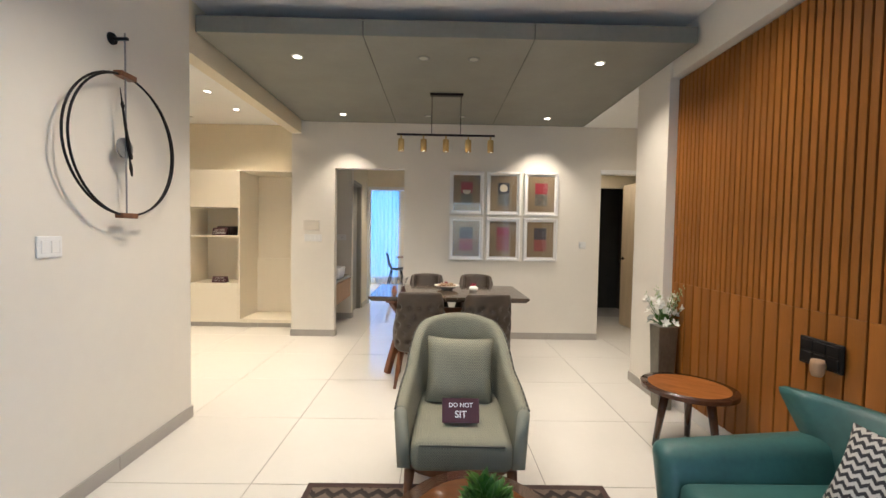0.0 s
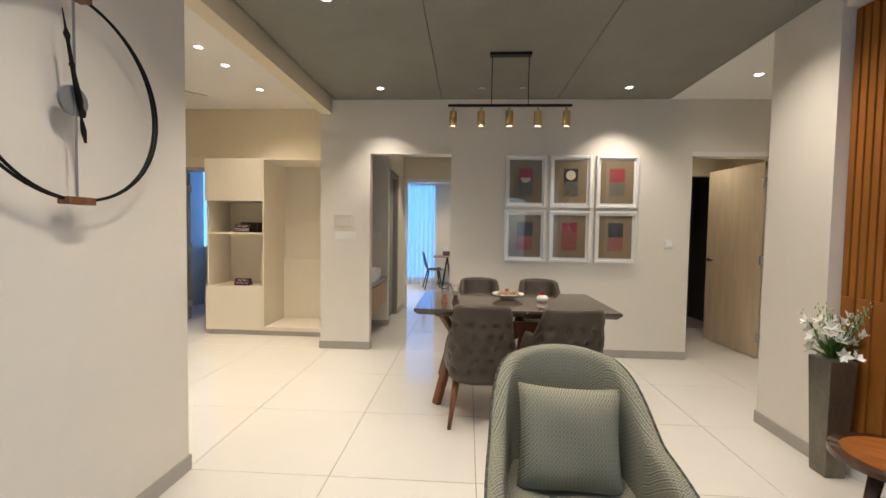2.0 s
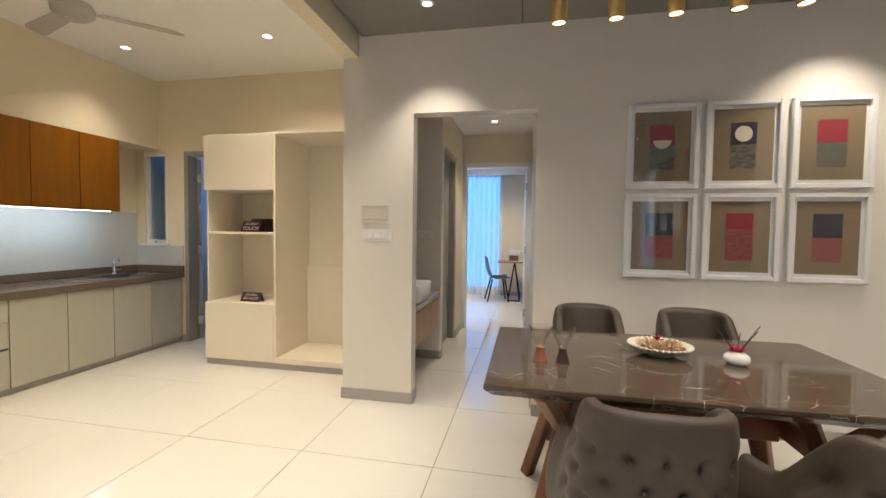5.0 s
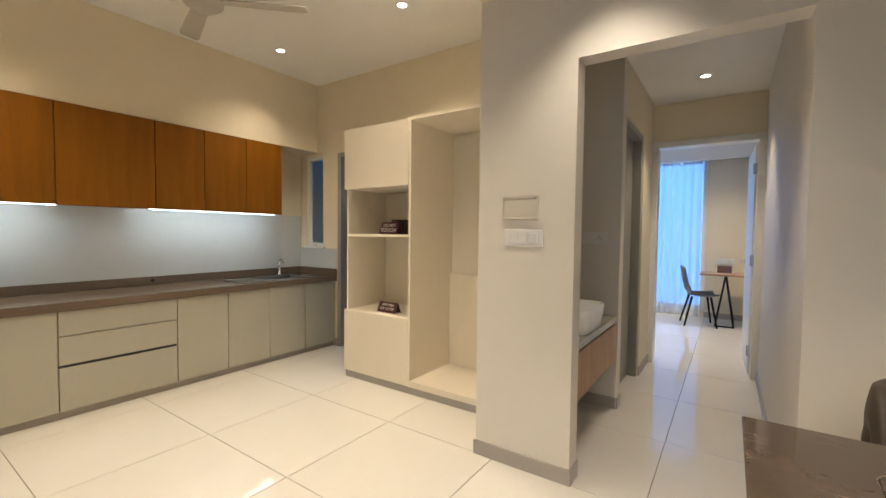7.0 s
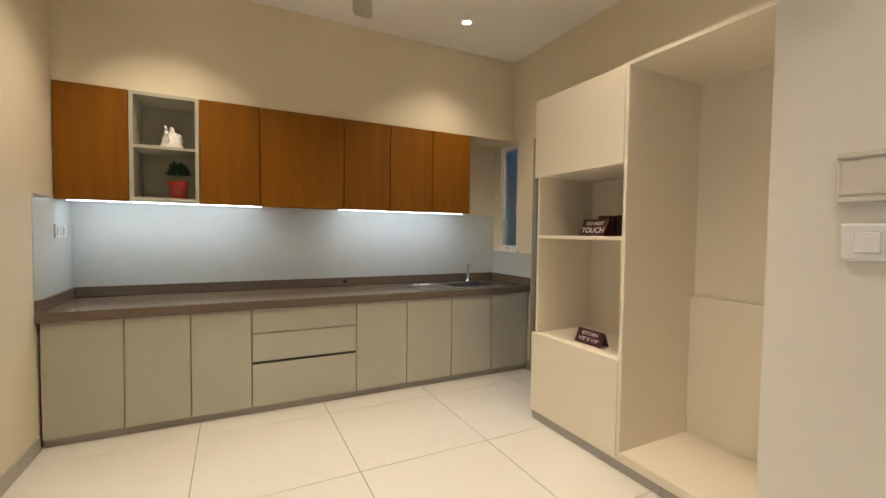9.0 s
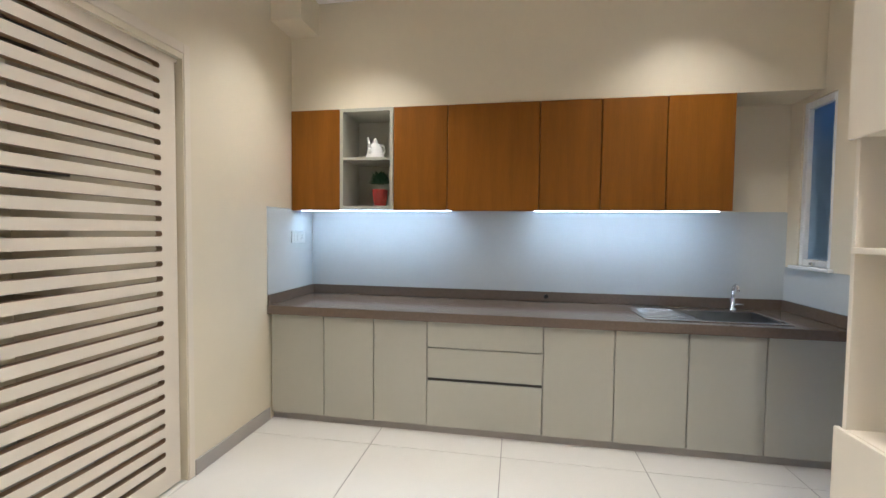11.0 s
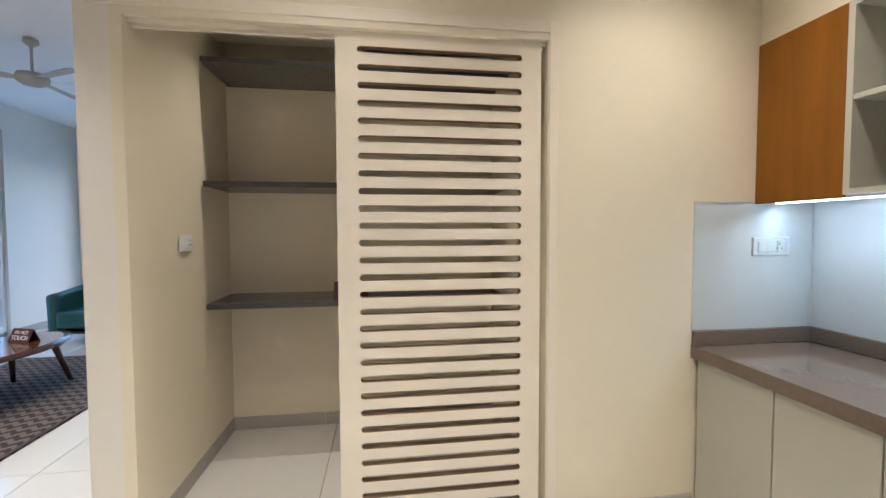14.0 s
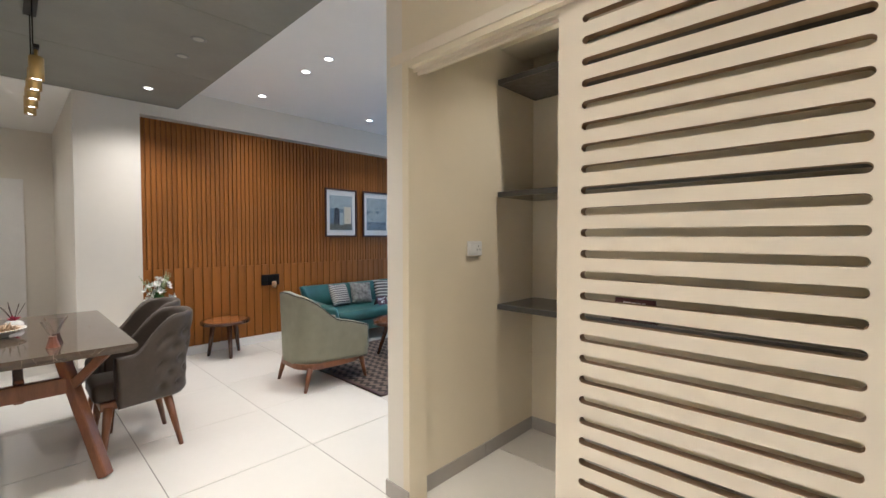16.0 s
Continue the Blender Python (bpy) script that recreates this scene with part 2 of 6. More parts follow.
def woven(name, a, b, scale, rough=0.9, mode="diamond", bump=0.5):
    """Two-tone cloth with a small repeated figure: 'diamond' scales or 'zigzag' bands."""
    m = bpy.data.materials.new(name)
    m.use_nodes = True
    nt, p = nodes_of(m)
    uv = nt.nodes.new("ShaderNodeTexCoord")
    sep = nt.nodes.new("ShaderNodeSeparateXYZ")
    nt.links.new(uv.outputs["UV"], sep.inputs[0])

    def op(kind, x, y=None):
        n = nt.nodes.new("ShaderNodeMath")
        n.operation = kind
        for s, v in zip(n.inputs, (x, y)):
            if v is None:
                continue
            if isinstance(v, (int, float)):
                s.default_value = v
            else:
                nt.links.new(v, s)
        return n.outputs[0]
    u, v = op("MULTIPLY", sep.outputs[0], scale), op("MULTIPLY", sep.outputs[1], scale)
    tri = op("ABSOLUTE", op("SUBTRACT", op("FRACT", u), 0.5))
    if mode == "diamond":
        tv = op("ABSOLUTE", op("SUBTRACT", op("FRACT", op("MULTIPLY", v, 0.8)), 0.5))
        f = op("FRACT", op("MULTIPLY", op("ADD", tri, tv), 3.0))
    elif mode == "stripe":
        f = op("FRACT", v)
    else:
        f = op("FRACT", op("ADD", op("MULTIPLY", v, 1.0), op("MULTIPLY", tri, 1.0)))
    g = op("SMOOTH_MIN", op("MULTIPLY", op("ABSOLUTE", op("SUBTRACT", f, 0.5)), 2.0), 1.0)
    n2 = nt.nodes.new("ShaderNodeTexNoise")
    n2.inputs["Scale"].default_value = scale * 7
    nt.links.new(uv.outputs["UV"], n2.inputs["Vector"])
    f2 = op("ADD", g, op("MULTIPLY", op("SUBTRACT", n2.outputs[0], 0.5), 0.7))
    ramp = nt.nodes.new("ShaderNodeMapRange")
    ramp.inputs["From Min"].default_value, ramp.inputs["From Max"].default_value = (0.25, 0.75) if mode == "diamond" else (0.42, 0.58)
    nt.links.new(f2, ramp.inputs["Value"])
    mix = nt.nodes.new("ShaderNodeMix")
    mix.data_type = "RGBA"
    mix.inputs["A"].default_value, mix.inputs["B"].default_value = (*a, 1), (*b, 1)
    nt.links.new(ramp.outputs[0], mix.inputs["Factor"])
    nt.links.new(mix.outputs["Result"], p.inputs["Base Color"])
    p.inputs["Roughness"].default_value = rough
    bp = nt.nodes.new("ShaderNodeBump")
    bp.inputs["Strength"].default_value, bp.inputs["Distance"].default_value = bump, 0.003
    nt.links.new(f2, bp.inputs["Height"])
    nt.links.new(bp.outputs[0], p.inputs["Normal"])
    return m


FABRIC = woven("scale_fabric", (0.125, 0.128, 0.098), (0.36, 0.348, 0.262), 38)
RUG = woven("zigzag_rug", (0.034, 0.025, 0.021), (0.16, 0.12, 0.093), 11, mode="zigzag", bump=0.8)
ZIGZAG = woven("zigzag_cushion", (0.03, 0.03, 0.035), (0.50, 0.48, 0.45), 34, mode="zigzag")


# ---- mesh helpers ----
def link_mesh(name, bm, material, smooth=False):
    me = bpy.data.meshes.new(name)
    bmesh.ops.recalc_face_normals(bm, faces=bm.faces)
    bm.to_mesh(me)
    bm.free()
    if smooth:
        for f in me.polygons:
            f.use_smooth = True
    me.materials.append(material)
    return new(name, me)


def part(name, bm, material, parent, label="", smooth=False):
    ob = link_mesh(name, bm, material, smooth)
    ob.parent = parent
    if label:
        tagged(ob, label)
    return ob


def thing(name, x, y, z, rz=0.0, label="", category="", group=""):
    ob = new(name)
    ob.empty_display_size = 0.1
    ob.matrix_basis = pose(x, y, z, 0, 0, rz)
    return tagged(ob, label, category, group)


def box(x0, x1, y0, y1, z0, z1, bevel=0.0, seg=1, bm=None):
    bm = bm or bmesh.new()
    m = Matrix.Translation(((x0 + x1) / 2, (y0 + y1) / 2, (z0 + z1) / 2)) @ Matrix.Diagonal((x1 - x0, y1 - y0, z1 - z0, 1))
    vs = bmesh.ops.create_cube(bm, size=1, matrix=m)["verts"]
    if bevel:
        es = list({e for v in vs for e in v.link_edges})
        bmesh.ops.bevel(bm, geom=es, offset=bevel, segments=seg, affect="EDGES", profile=0.5)
    return bm


def boxes(rows, bevel=0.0):
    bm = bmesh.new()
    for r in rows:
        box(*r, bevel=bevel, bm=bm)
    return bm


def rod(a, b, r0, r1=None, n=12, bm=None, caps=True):
    """A round bar from a to b, tapering from r0 to r1."""
    bm = bm or bmesh.new()
    a, b = Vector(a), Vector(b)
    turn = (b - a).to_track_quat("Z", "Y").to_matrix().to_4x4()
    bmesh.ops.create_cone(bm, cap_ends=caps, segments=n, radius1=r0, radius2=r0 if r1 is None else r1, depth=(b - a).length,
                          matrix=Matrix.Translation((a + b) / 2) @ turn)
    return bm


def beam(a, b, w, d, bevel=0.004, bm=None):
    """A squared bar from a to b."""
    bm = bm or bmesh.new()
    a, b = Vector(a), Vector(b)
    turn = (b - a).to_track_quat("Z", "Y").to_matrix().to_4x4()
    vs = bmesh.ops.create_cube(bm, size=1, matrix=Matrix.Translation((a + b) / 2) @ turn @ Matrix.Diagonal((w, d, (b - a).length, 1)))["verts"]
    bmesh.ops.bevel(bm, geom=list({e for v in vs for e in v.link_edges}), offset=bevel, segments=2, affect="EDGES", profile=0.5)
    return bm


def lathe(profile, n=24, bm=None, sx=1.0, sy=1.0, at=(0, 0, 0)):
    """Turns (radius, height) points round the upright axis."""
    bm = bm or bmesh.new()
    rings = []
    for r, z in profile:
        if r < 1e-5:
            rings.append([bm.verts.new((at[0], at[1], at[2] + z))])
        else:
            rings.append([bm.verts.new((at[0] + sx * r * math.cos(2 * math.pi * k / n), at[1] + sy * r * math.sin(2 * math.pi * k / n), at[2] + z)) for k in range(n)])
    for a, b in zip(rings, rings[1:]):
        for k in range(n):
            q = [a[k % len(a)], a[(k + 1) % n % len(a)], b[(k + 1) % n % len(b)], b[k % len(b)]]
            q = list(dict.fromkeys(q))
            if len(q) > 2:
                bm.faces.new(q)
    return bm


def pillow(w, h, t, n=14):
    """A stuffed cushion with pinched corners and wrinkled edges, standing in the x-z plane."""
    bm = bmesh.new()
    uvl = bm.loops.layers.uv.new("UVMap")
    sides = []
    for s in (1, -1):
        g = []
        for i in range(n + 1):
            row = []
            for j in range(n + 1):
                u, v = 2 * i / n - 1, 2 * j / n - 1
                th = t / 2 * max(0, (1 - u ** 4)) ** 0.6 * max(0, (1 - v ** 4)) ** 0.6
                pinch = 1 - 0.07 * (1 - abs(u) ** 2) * abs(v) ** 3, 1 - 0.07 * (1 - abs(v) ** 2) * abs(u) ** 3
                th *= 1 + 0.08 * math.sin(5 * u + 3 * v)
                row.append(bm.verts.new((u * w / 2 * pinch[1], s * th, v * h / 2 * pinch[0])))
            g.append(row)
        sides.append(g)
    for s, g in enumerate(sides):
        for i in range(n):
            for j in range(n):
                q = [g[i][j], g[i + 1][j], g[i + 1][j + 1], g[i][j + 1]]
                f = bm.faces.new(q if s == 0 else q[::-1])
                for l in f.loops:
                    l[uvl].uv = (l.vert.co.x, l.vert.co.z)
    bmesh.ops.remove_doubles(bm, verts=bm.verts, dist=0.0004)
    return bm


def shell(path, top, z0, thick, flare=0.0, dent=None, rows=8, inner_z0=None, lining=False):
    """An upholstered wall along a plan path: top(s) is its height, flare leans it outwards, dent(s, h) presses dimples."""
    bm = bmesh.new()
    uvl = bm.loops.layers.uv.new("UVMap")
    n = len(path)
    length = [0]
    for a, b in zip(path, path[1:]):
        length.append(length[-1] + math.dist(a, b))
    rings, along = [], {}
    for i, (x, y) in enumerate(path):
        a, b = path[max(0, i - 1)], path[min(n - 1, i + 1)]
        nx, ny = b[1] - a[1], a[0] - b[0]
        d = math.hypot(nx, ny)
        nx, ny = nx / d, ny / d
        s = length[i] / length[-1]
        zt, lo = top(s), (z0 if inner_z0 is None else inner_z0)
        r = thick / 2
        prof = [(r + flare * (k / rows) + (dent(s, k / rows) if dent else 0), z0 + (zt - r - z0) * k / rows) for k in range(rows + 1)]
        prof += [(flare + r * math.cos(q), zt - r + r * math.sin(q)) for q in (0.6, 1.2, 1.9, 2.5)]
        prof += [(-r + flare * (k / rows), lo + (zt - r - lo) * k / rows) for k in range(rows, -1, -1)]
        rings.append([bm.verts.new((x + nx * o, y + ny * o, z)) for o, z in prof])
        climb = 0.0
        for k, v in enumerate(rings[-1]):
            climb += math.dist(prof[k], prof[k - 1]) if k else 0.0
            along[v] = (length[i], climb)
    m = len(rings[0])
    for i in range(n - 1):
        for k in range(m):
            f = bm.faces.new((rings[i][k], rings[i + 1][k], rings[i + 1][(k + 1) % m], rings[i][(k + 1) % m]))
            for l in f.loops:
                f.material_index = 1 if lining and k < rows else 0
                l[uvl].uv = along[l.vert]
    bm.faces.new(rings[0])
    bm.faces.new(rings[-1][::-1])
    return bm


def slab(outline, z0, z1, bevel=0.0, seg=2):
    """A flat board with a given outline."""
    bm = bmesh.new()
    a = [bm.verts.new((x, y, z0)) for x, y in outline]
    b = [bm.verts.new((x, y, z1)) for x, y in outline]
    bm.faces.new(a[::-1])
    bm.faces.new(b)
    n = len(a)
    for k in range(n):
        bm.faces.new((a[k], a[(k + 1) % n], b[(k + 1) % n], b[k]))
    if bevel:
        es = [e for e in bm.edges if abs(e.verts[0].co.z - e.verts[1].co.z) < 1e-6]
        bmesh.ops.bevel(bm, geom=es, offset=bevel, segments=seg, affect="EDGES", profile=0.5)
    return bm


def oval(a, b, n=48, cx=0.0, cy=0.0, power=2.0):
    out = []
    for k in range(n):
        c, s = math.cos(2 * math.pi * k / n), math.sin(2 * math.pi * k / n)
        out.append((cx + a * math.copysign(abs(c) ** (2 / power), c), cy + b * math.copysign(abs(s) ** (2 / power), s)))
    return out


def flat_uv(bm):
    uvl = bm.loops.layers.uv.verify()
    for f in bm.faces:
        for l in f.loops:
            l[uvl].uv = (l.vert.co.x, l.vert.co.y)
    return bm


def leaves(count, spread, size, seed, centre=(0, 0, 0), flat=1.0):
    """A loose clump of small folded leaves."""
    rnd = random.Random(seed)
    bm = bmesh.new()
    for k in range(count):
        d = Vector((rnd.gauss(0, 1), rnd.gauss(0, 1), abs(rnd.gauss(0, 1)) * flat)).normalized()
        at = Vector(centre) + Vector((d.x * spread[0], d.y * spread[1], d.z * spread[2])) * rnd.uniform(0.45, 1.0)
        q = (d + Vector((rnd.uniform(-.5, .5), rnd.uniform(-.5, .5), rnd.uniform(-.2, .7)))).to_track_quat("Y", "Z")
        s = size * rnd.uniform(0.6, 1.3)
        pts = [(0, -0.5, 0), (0.28, 0.05, 0.10), (0, 0.6, -0.05), (-0.28, 0.05, 0.10), (0, 0.05, 0)]
        v = [bm.verts.new(at + q @ (Vector(c) * s)) for c in pts]
        bm.faces.new((v[0], v[1], v[4]))
        bm.faces.new((v[1], v[2], v[4]))
        bm.faces.new((v[2], v[3], v[4]))
        bm.faces.new((v[3], v[0], v[4]))
    return bm


def lettering(text, size, material, parent, m, name="lettering"):
    cu = bpy.data.curves.new(name, "FONT")
    cu.body, cu.size, cu.align_x, cu.align_y, cu.extrude = text, size, "CENTER", "CENTER", 0.0006
    cu.offset = size * 0.012
    tmp = bpy.data.objects.new(name, cu)
    me = bpy.data.meshes.new_from_object(tmp)
    bpy.data.objects.remove(tmp)
    me.materials.clear()
    me.materials.append(material)
    ob = new(name, me)
    ob.parent = parent
    ob.matrix_basis = m
    return ob


def structure(name, bm, material, label=""):
    return tagged(link_mesh(name, bm, material), label, "", "", "structure")


# ---- setting: walls, floors, ceilings ----
H, C = 3.05, 2.97
structure("wall_clock", boxes([(-1.885, -1.765, -2.6, 3.0, -0.02, H)]), WALL, "off-white painted living room wall")
for name, row in (("wall_store_pier", (-1.93, -1.885, 2.88, 3.0, -0.02, H)), ("wall_store_front", (-4.98, -3.62, 2.88, 3.0, -0.02, H)), ("wall_store_lintel", (-3.62, -1.93, 2.88, 3.0, 2.17, H))):
    structure(name, boxes([row]), KWALL, "cream painted wall round the store opening")
structure("wall_store_east", boxes([(-1.889, -1.885, 1.81, 2.88, -0.02, C)]), KWALL, "cream painted store wall")
structure("wall_store_back", boxes([(-3.8, -1.885, 1.69, 1.81, -0.02, H)]), KWALL, "cream painted store wall")
structure("wall_store_west", boxes([(-3.8, -3.68, 1.81, 2.88, -0.02, H)]), KWALL, "cream painted store wall")
structure("wall_kitchen_west", boxes([(-5.1, -4.98, 2.88, 6.62, -0.02, H)]), KWALL, "cream painted kitchen wall")
structure("wall_kitchen_bulkhead", boxes([(-4.98, -4.665, 3.0, 6.5, 2.205, C)]), KWALL, "cream bulkhead above the kitchen wall cabinets")
structure("wall_kitchen_north", boxes([(-4.98, -4.86, 6.5, 6.62, -0.02, H), (-4.86, -4.56, 6.5, 6.62, -0.02, 1.12), (-4.86, -4.56, 6.5, 6.62, 2.17, H),
          (-4.56, -4.32, 6.5, 6.62, -0.02, H), (-4.32, -3.5, 6.5, 6.62, 2.17, H), (-3.5, -1.885, 6.5, 6.62, -0.02, H)]), KWALL, "cream kitchen wall with a window and a utility doorway")
structure("wall_pillar", boxes([(-1.885, -1.333, 5.4, 5.52, -0.02, H), (-1.885, -1.79, 5.52, 6.62, -0.02, H)]), WALL, "off-white wall end beside the passage opening")
structure("wall_vanity_end", boxes([(-1.79, -1.35, 6.55, 6.67, -0.02, H)]), WALL, "off-white end wall of the vanity niche")
structure("wall_passage_west", boxes([(-1.47, -1.35, 7.45, 7.98, -0.02, H), (-1.47, -1.35, 6.67, 7.45, 2.19, H)]), KWALL, "off-white passage wall with a recessed door")
structure("wall_passage_east", boxes([(-0.445, -0.325, 5.52, 7.98, -0.02, H)]), WALL, "off-white passage wall")
structure("wall_north", boxes([(-1.333, -0.445, 5.4, 5.52, 2.17, H), (-0.445, 2.09, 5.4, 5.52, -0.02, H), (2.09, 2.97, 5.4, 5.52, 2.2, H), (2.97, 4.42, 5.4, 5.52, -0.02, H)]), WALL, "off-white dining wall with two openings")
structure("wall_bedroom_south", boxes([(-4.0, -1.33, 7.98, 8.1, -0.02, H), (-1.33, -0.47, 7.98, 8.1, 2.19, H), (-0.47, 1.0, 7.98, 8.1, -0.02, H)]), KWALL, "cream wall with the bedroom doorway")
structure("wall_bedroom_north", boxes([(-4.0, -3.2, 11.1, 11.22, -0.02, H), (-3.2, -1.0, 11.1, 11.22, 2.5, H), (-3.2, -1.0, 11.1, 11.22, -0.02, 0.12), (-1.0, 1.0, 11.1, 11.22, -0.02, H)]), KWALL, "cream bedroom wall with a wide window")
structure("wall_bedroom_west", boxes([(-4.12, -4.0, 7.98, 11.22, -0.02, H)]), KWALL, "cream bedroom wall")
structure("wall_bedroom_east", boxes([(1.0, 1.12, 7.98, 11.22, -0.02, H)]), KWALL, "cream bedroom wall")
structure("wall_column", boxes([(1.84, 2.06, 3.38, 3.91, -0.02, H)]), WALL, "off-white column at the end of the slatted wall")
structure("wall_east", boxes([(1.945, 2.06, -0.25, 3.38, -0.02, H), (1.945, 2.06, -1.31, -0.25, 2.63, H), (1.945, 2.06, -1.31, -0.25, -0.02, 0.06), (1.86, 2.06, -2.6, -1.31, -0.02, H)]), WALL, "white wall behind the wooden slats, with a balcony window")
structure("wall_east_beam", boxes([(1.86, 1.945, -1.31, 3.38, 2.64, H)]), WALL, "white beam above the slatted wall")
structure("wall_lobby_south", boxes([(2.06, 4.42, 3.79, 3.91, -0.02, H)]), WALL, "off-white side passage wall")
structure("wall_lobby_end", boxes([(4.3, 4.42, 3.91, 5.4, -0.02, H)]), WALL, "off-white side passage end wall")
structure("wall_lobby_west", boxes([(1.97, 2.09, 5.52, 6.7, -0.02, H)]), KWALL, "beige lobby wall")
structure("wall_lobby_east", boxes([(3.3, 3.42, 5.52, 6.7, -0.02, H)]), KWALL, "beige lobby wall")
structure("wall_lobby_north", boxes([(1.97, 2.2, 6.7, 6.82, -0.02, H), (2.2, 3.2, 6.7, 6.82, 2.13, H), (3.2, 3.42, 6.7, 6.82, -0.02, H)]), KWALL, "beige lobby wall with an unlit doorway")
# Unlit room: its darkness is painted into the near-black wall colour.
structure("wall_dark_room", boxes([(1.9, 2.0, 6.82, 7.9, -0.02, H), (3.42, 3.52, 6.82, 7.9, -0.02, H), (1.9, 3.52, 7.9, 7.98, -0.02, H)]), JOINT_AND_DARK, "walls of an unlit room, its darkness put into their colour")
structure("wall_south", boxes([(-1.885, -1.3, -2.72, -2.6, -0.02, H), (1.5, 2.06, -2.72, -2.6, -0.02, H), (-1.3, 1.5, -2.72, -2.6, 2.4, H), (-1.3, 1.5, -2.72, -2.6, -0.02, 0.08)]), WALL, "off-white living room wall with a wide balcony window")
structure("wall_utility", boxes([(-4.98, -4.86, 6.62, 7.9, -0.02, H), (-3.3, -3.18, 6.62, 7.9, -0.02, H), (-4.98, -3.18, 7.9, 8.0, -0.02, 1.0)]), pm("pale_blue_wall", (0.62, 0.66, 0.70), 0.6, var=0.03), "pale utility balcony walls")
structure("wall_wash", boxes([(-2.7, -2.58, 6.62, 7.98, -0.02, H)]), KWALL, "wash room wall")
structure("beam_kitchen", boxes([(-1.885, -1.765, 3.0, 5.4, 2.6, C)]), KWALL, "cream beam between dining area and kitchen")
structure("beam_store", boxes([(-1.885 - 1.8, -1.885, 1.95, 2.2, 2.52, C)]), KWALL, "cream beam inside the store")
structure("beam_kitchen_corner", boxes([(-4.98, -4.4, 3.0, 3.22, 2.74, C)]), KWALL, "cream beam end in the kitchen corner")

structure("ceiling", boxes([(-5.1, 4.42, -2.72, 8.1, C, C + 0.12)]), CEIL, "white painted ceiling")
structure("ceiling_bedroom", boxes([(-4.12, 1.12, 8.1, 11.22, 2.85, 2.97)]), CEIL, "white bedroom ceiling")
structure("ceiling_passage", boxes([(-1.79, -0.445, 5.52, 7.98, 2.59, 2.65)]), CEIL, "white dropped passage ceiling")
structure("ceiling_lobby", boxes([(1.845, 4.3, 3.91, 5.4, 2.75, 2.87), (2.09, 3.3, 5.52, 6.7, 2.6, 2.7)]), CEIL, "white dropped side passage ceiling")

# Dropped grey ceiling over the dining table: three boards with open joints.
gp = new("ceiling_panel")
tagged(gp, "dark grey dropped ceiling panel over the dining table", "ceiling panel", "", "structure")
for x0, x1 in ((-1.74, -0.561), (-0.555, 0.665), (0.671, 1.84)):
    part("board", box(x0, x1, 3.03, 5.4, 2.752, 2.87, 0.003), GREY, gp)
part("joint", box(-1.735, 1.835, 3.036, 5.395, 2.757, 2.866), JOINT_AND_DARK, gp)
structure("ceiling_hatch", boxes([(0.2, 0.8, -1.0, -0.4, C - 0.006, C)], 0.002), CEIL, "square white access hatch in the ceiling")

# Skirting.
SK, T = 0.085, 0.011
SKIRTING = [
    (-1.765, -1.765 + T, -2.6, 3.0 + T, 0, SK), (-1.885, -1.765, 3.0, 3.0 + T, 0, SK), (-1.93, -1.885, 3.0, 3.0 + T, 0, SK), (-4.35, -3.665, 3.0, 3.0 + T, 0, SK),
    (-1.885 - T, -1.885, 1.81, 2.88, 0, SK), (-3.68, -1.885 - T, 1.81, 1.81 + T, 0, SK), (-3.68, -3.68 + T, 1.81 + T, 2.88, 0, SK),
    (-1.885 - T, -1.333 + T, 5.4 - T, 5.4, 0, SK), (-1.333, -1.333 + T, 5.4, 5.52, 0, SK), (-0.445, 2.09, 5.4 - T, 5.4, 0, SK), (2.97, 4.3, 5.4 - T, 5.4, 0, SK),
    (1.84 - T, 1.84, 3.38, 3.91 + T, 0, SK), (1.84, 4.3, 3.91, 3.91 + T, 0, SK),
    (-1.35, -1.35 + T, 6.55, 6.67, 0, SK), (-1.79, -1.35, 6.55 - T, 6.55, 0, SK), (-1.35, -1.35 + T, 7.45, 7.98, 0, SK), (-0.445 - T, -0.445, 5.52, 7.98, 0, SK),
    (-1.0, 1.0, 11.1 - T, 11.1, 0, SK), (1.86 - T, 1.86, -2.6, -1.31, 0, SK), (-4.56, -4.32, 6.5 - T, 6.5, 0, SK)]
bb0 = new("baseboard")
tagged(bb0, "greige tile skirting along the walls", "", "", "structure")
for x0, x1, y0, y1, z0, z1 in SKIRTING:
    along_x = x1 - x0 > y1 - y0
    run0, run1 = (x0, x1) if along_x else (y0, y1)
    count = max(1, math.ceil((run1 - run0) / 0.8))
    for k in range(count):
        a, b = run0 + (run1 - run0) * k / count, run0 + (run1 - run0) * (k + 1) / count - (0.0025 if k < count - 1 else 0)
        part("skirting_tile", box(*((a, b, y0, y1) if along_x else (x0, x1, a, b)), z0, z1, 0.0015), SKIRT, bb0)

# Trim round the store opening and door frames.
structure("trim_store", boxes([(-3.665, -3.625, 3.0, 3.006, 0, 2.25), (-3.625, -1.80, 3.0, 3.006, 2.20, 2.25), (-3.62, -1.935, 2.93, 2.945, 2.145, 2.17), (-3.62, -1.935, 2.965, 2.972, 2.15, 2.17)], 0.002), DOORP, "cream frame and sliding track of the store opening")
structure("trim_bedroom_door", boxes([(-1.36, -1.30, 7.965, 8.115, 0, 2.19), (-0.50, -0.44, 7.965, 8.115, 0, 2.19), (-1.36, -0.44, 7.965, 8.115, 2.16, 2.22)], 0.004), WHITEP, "white bedroom door frame")
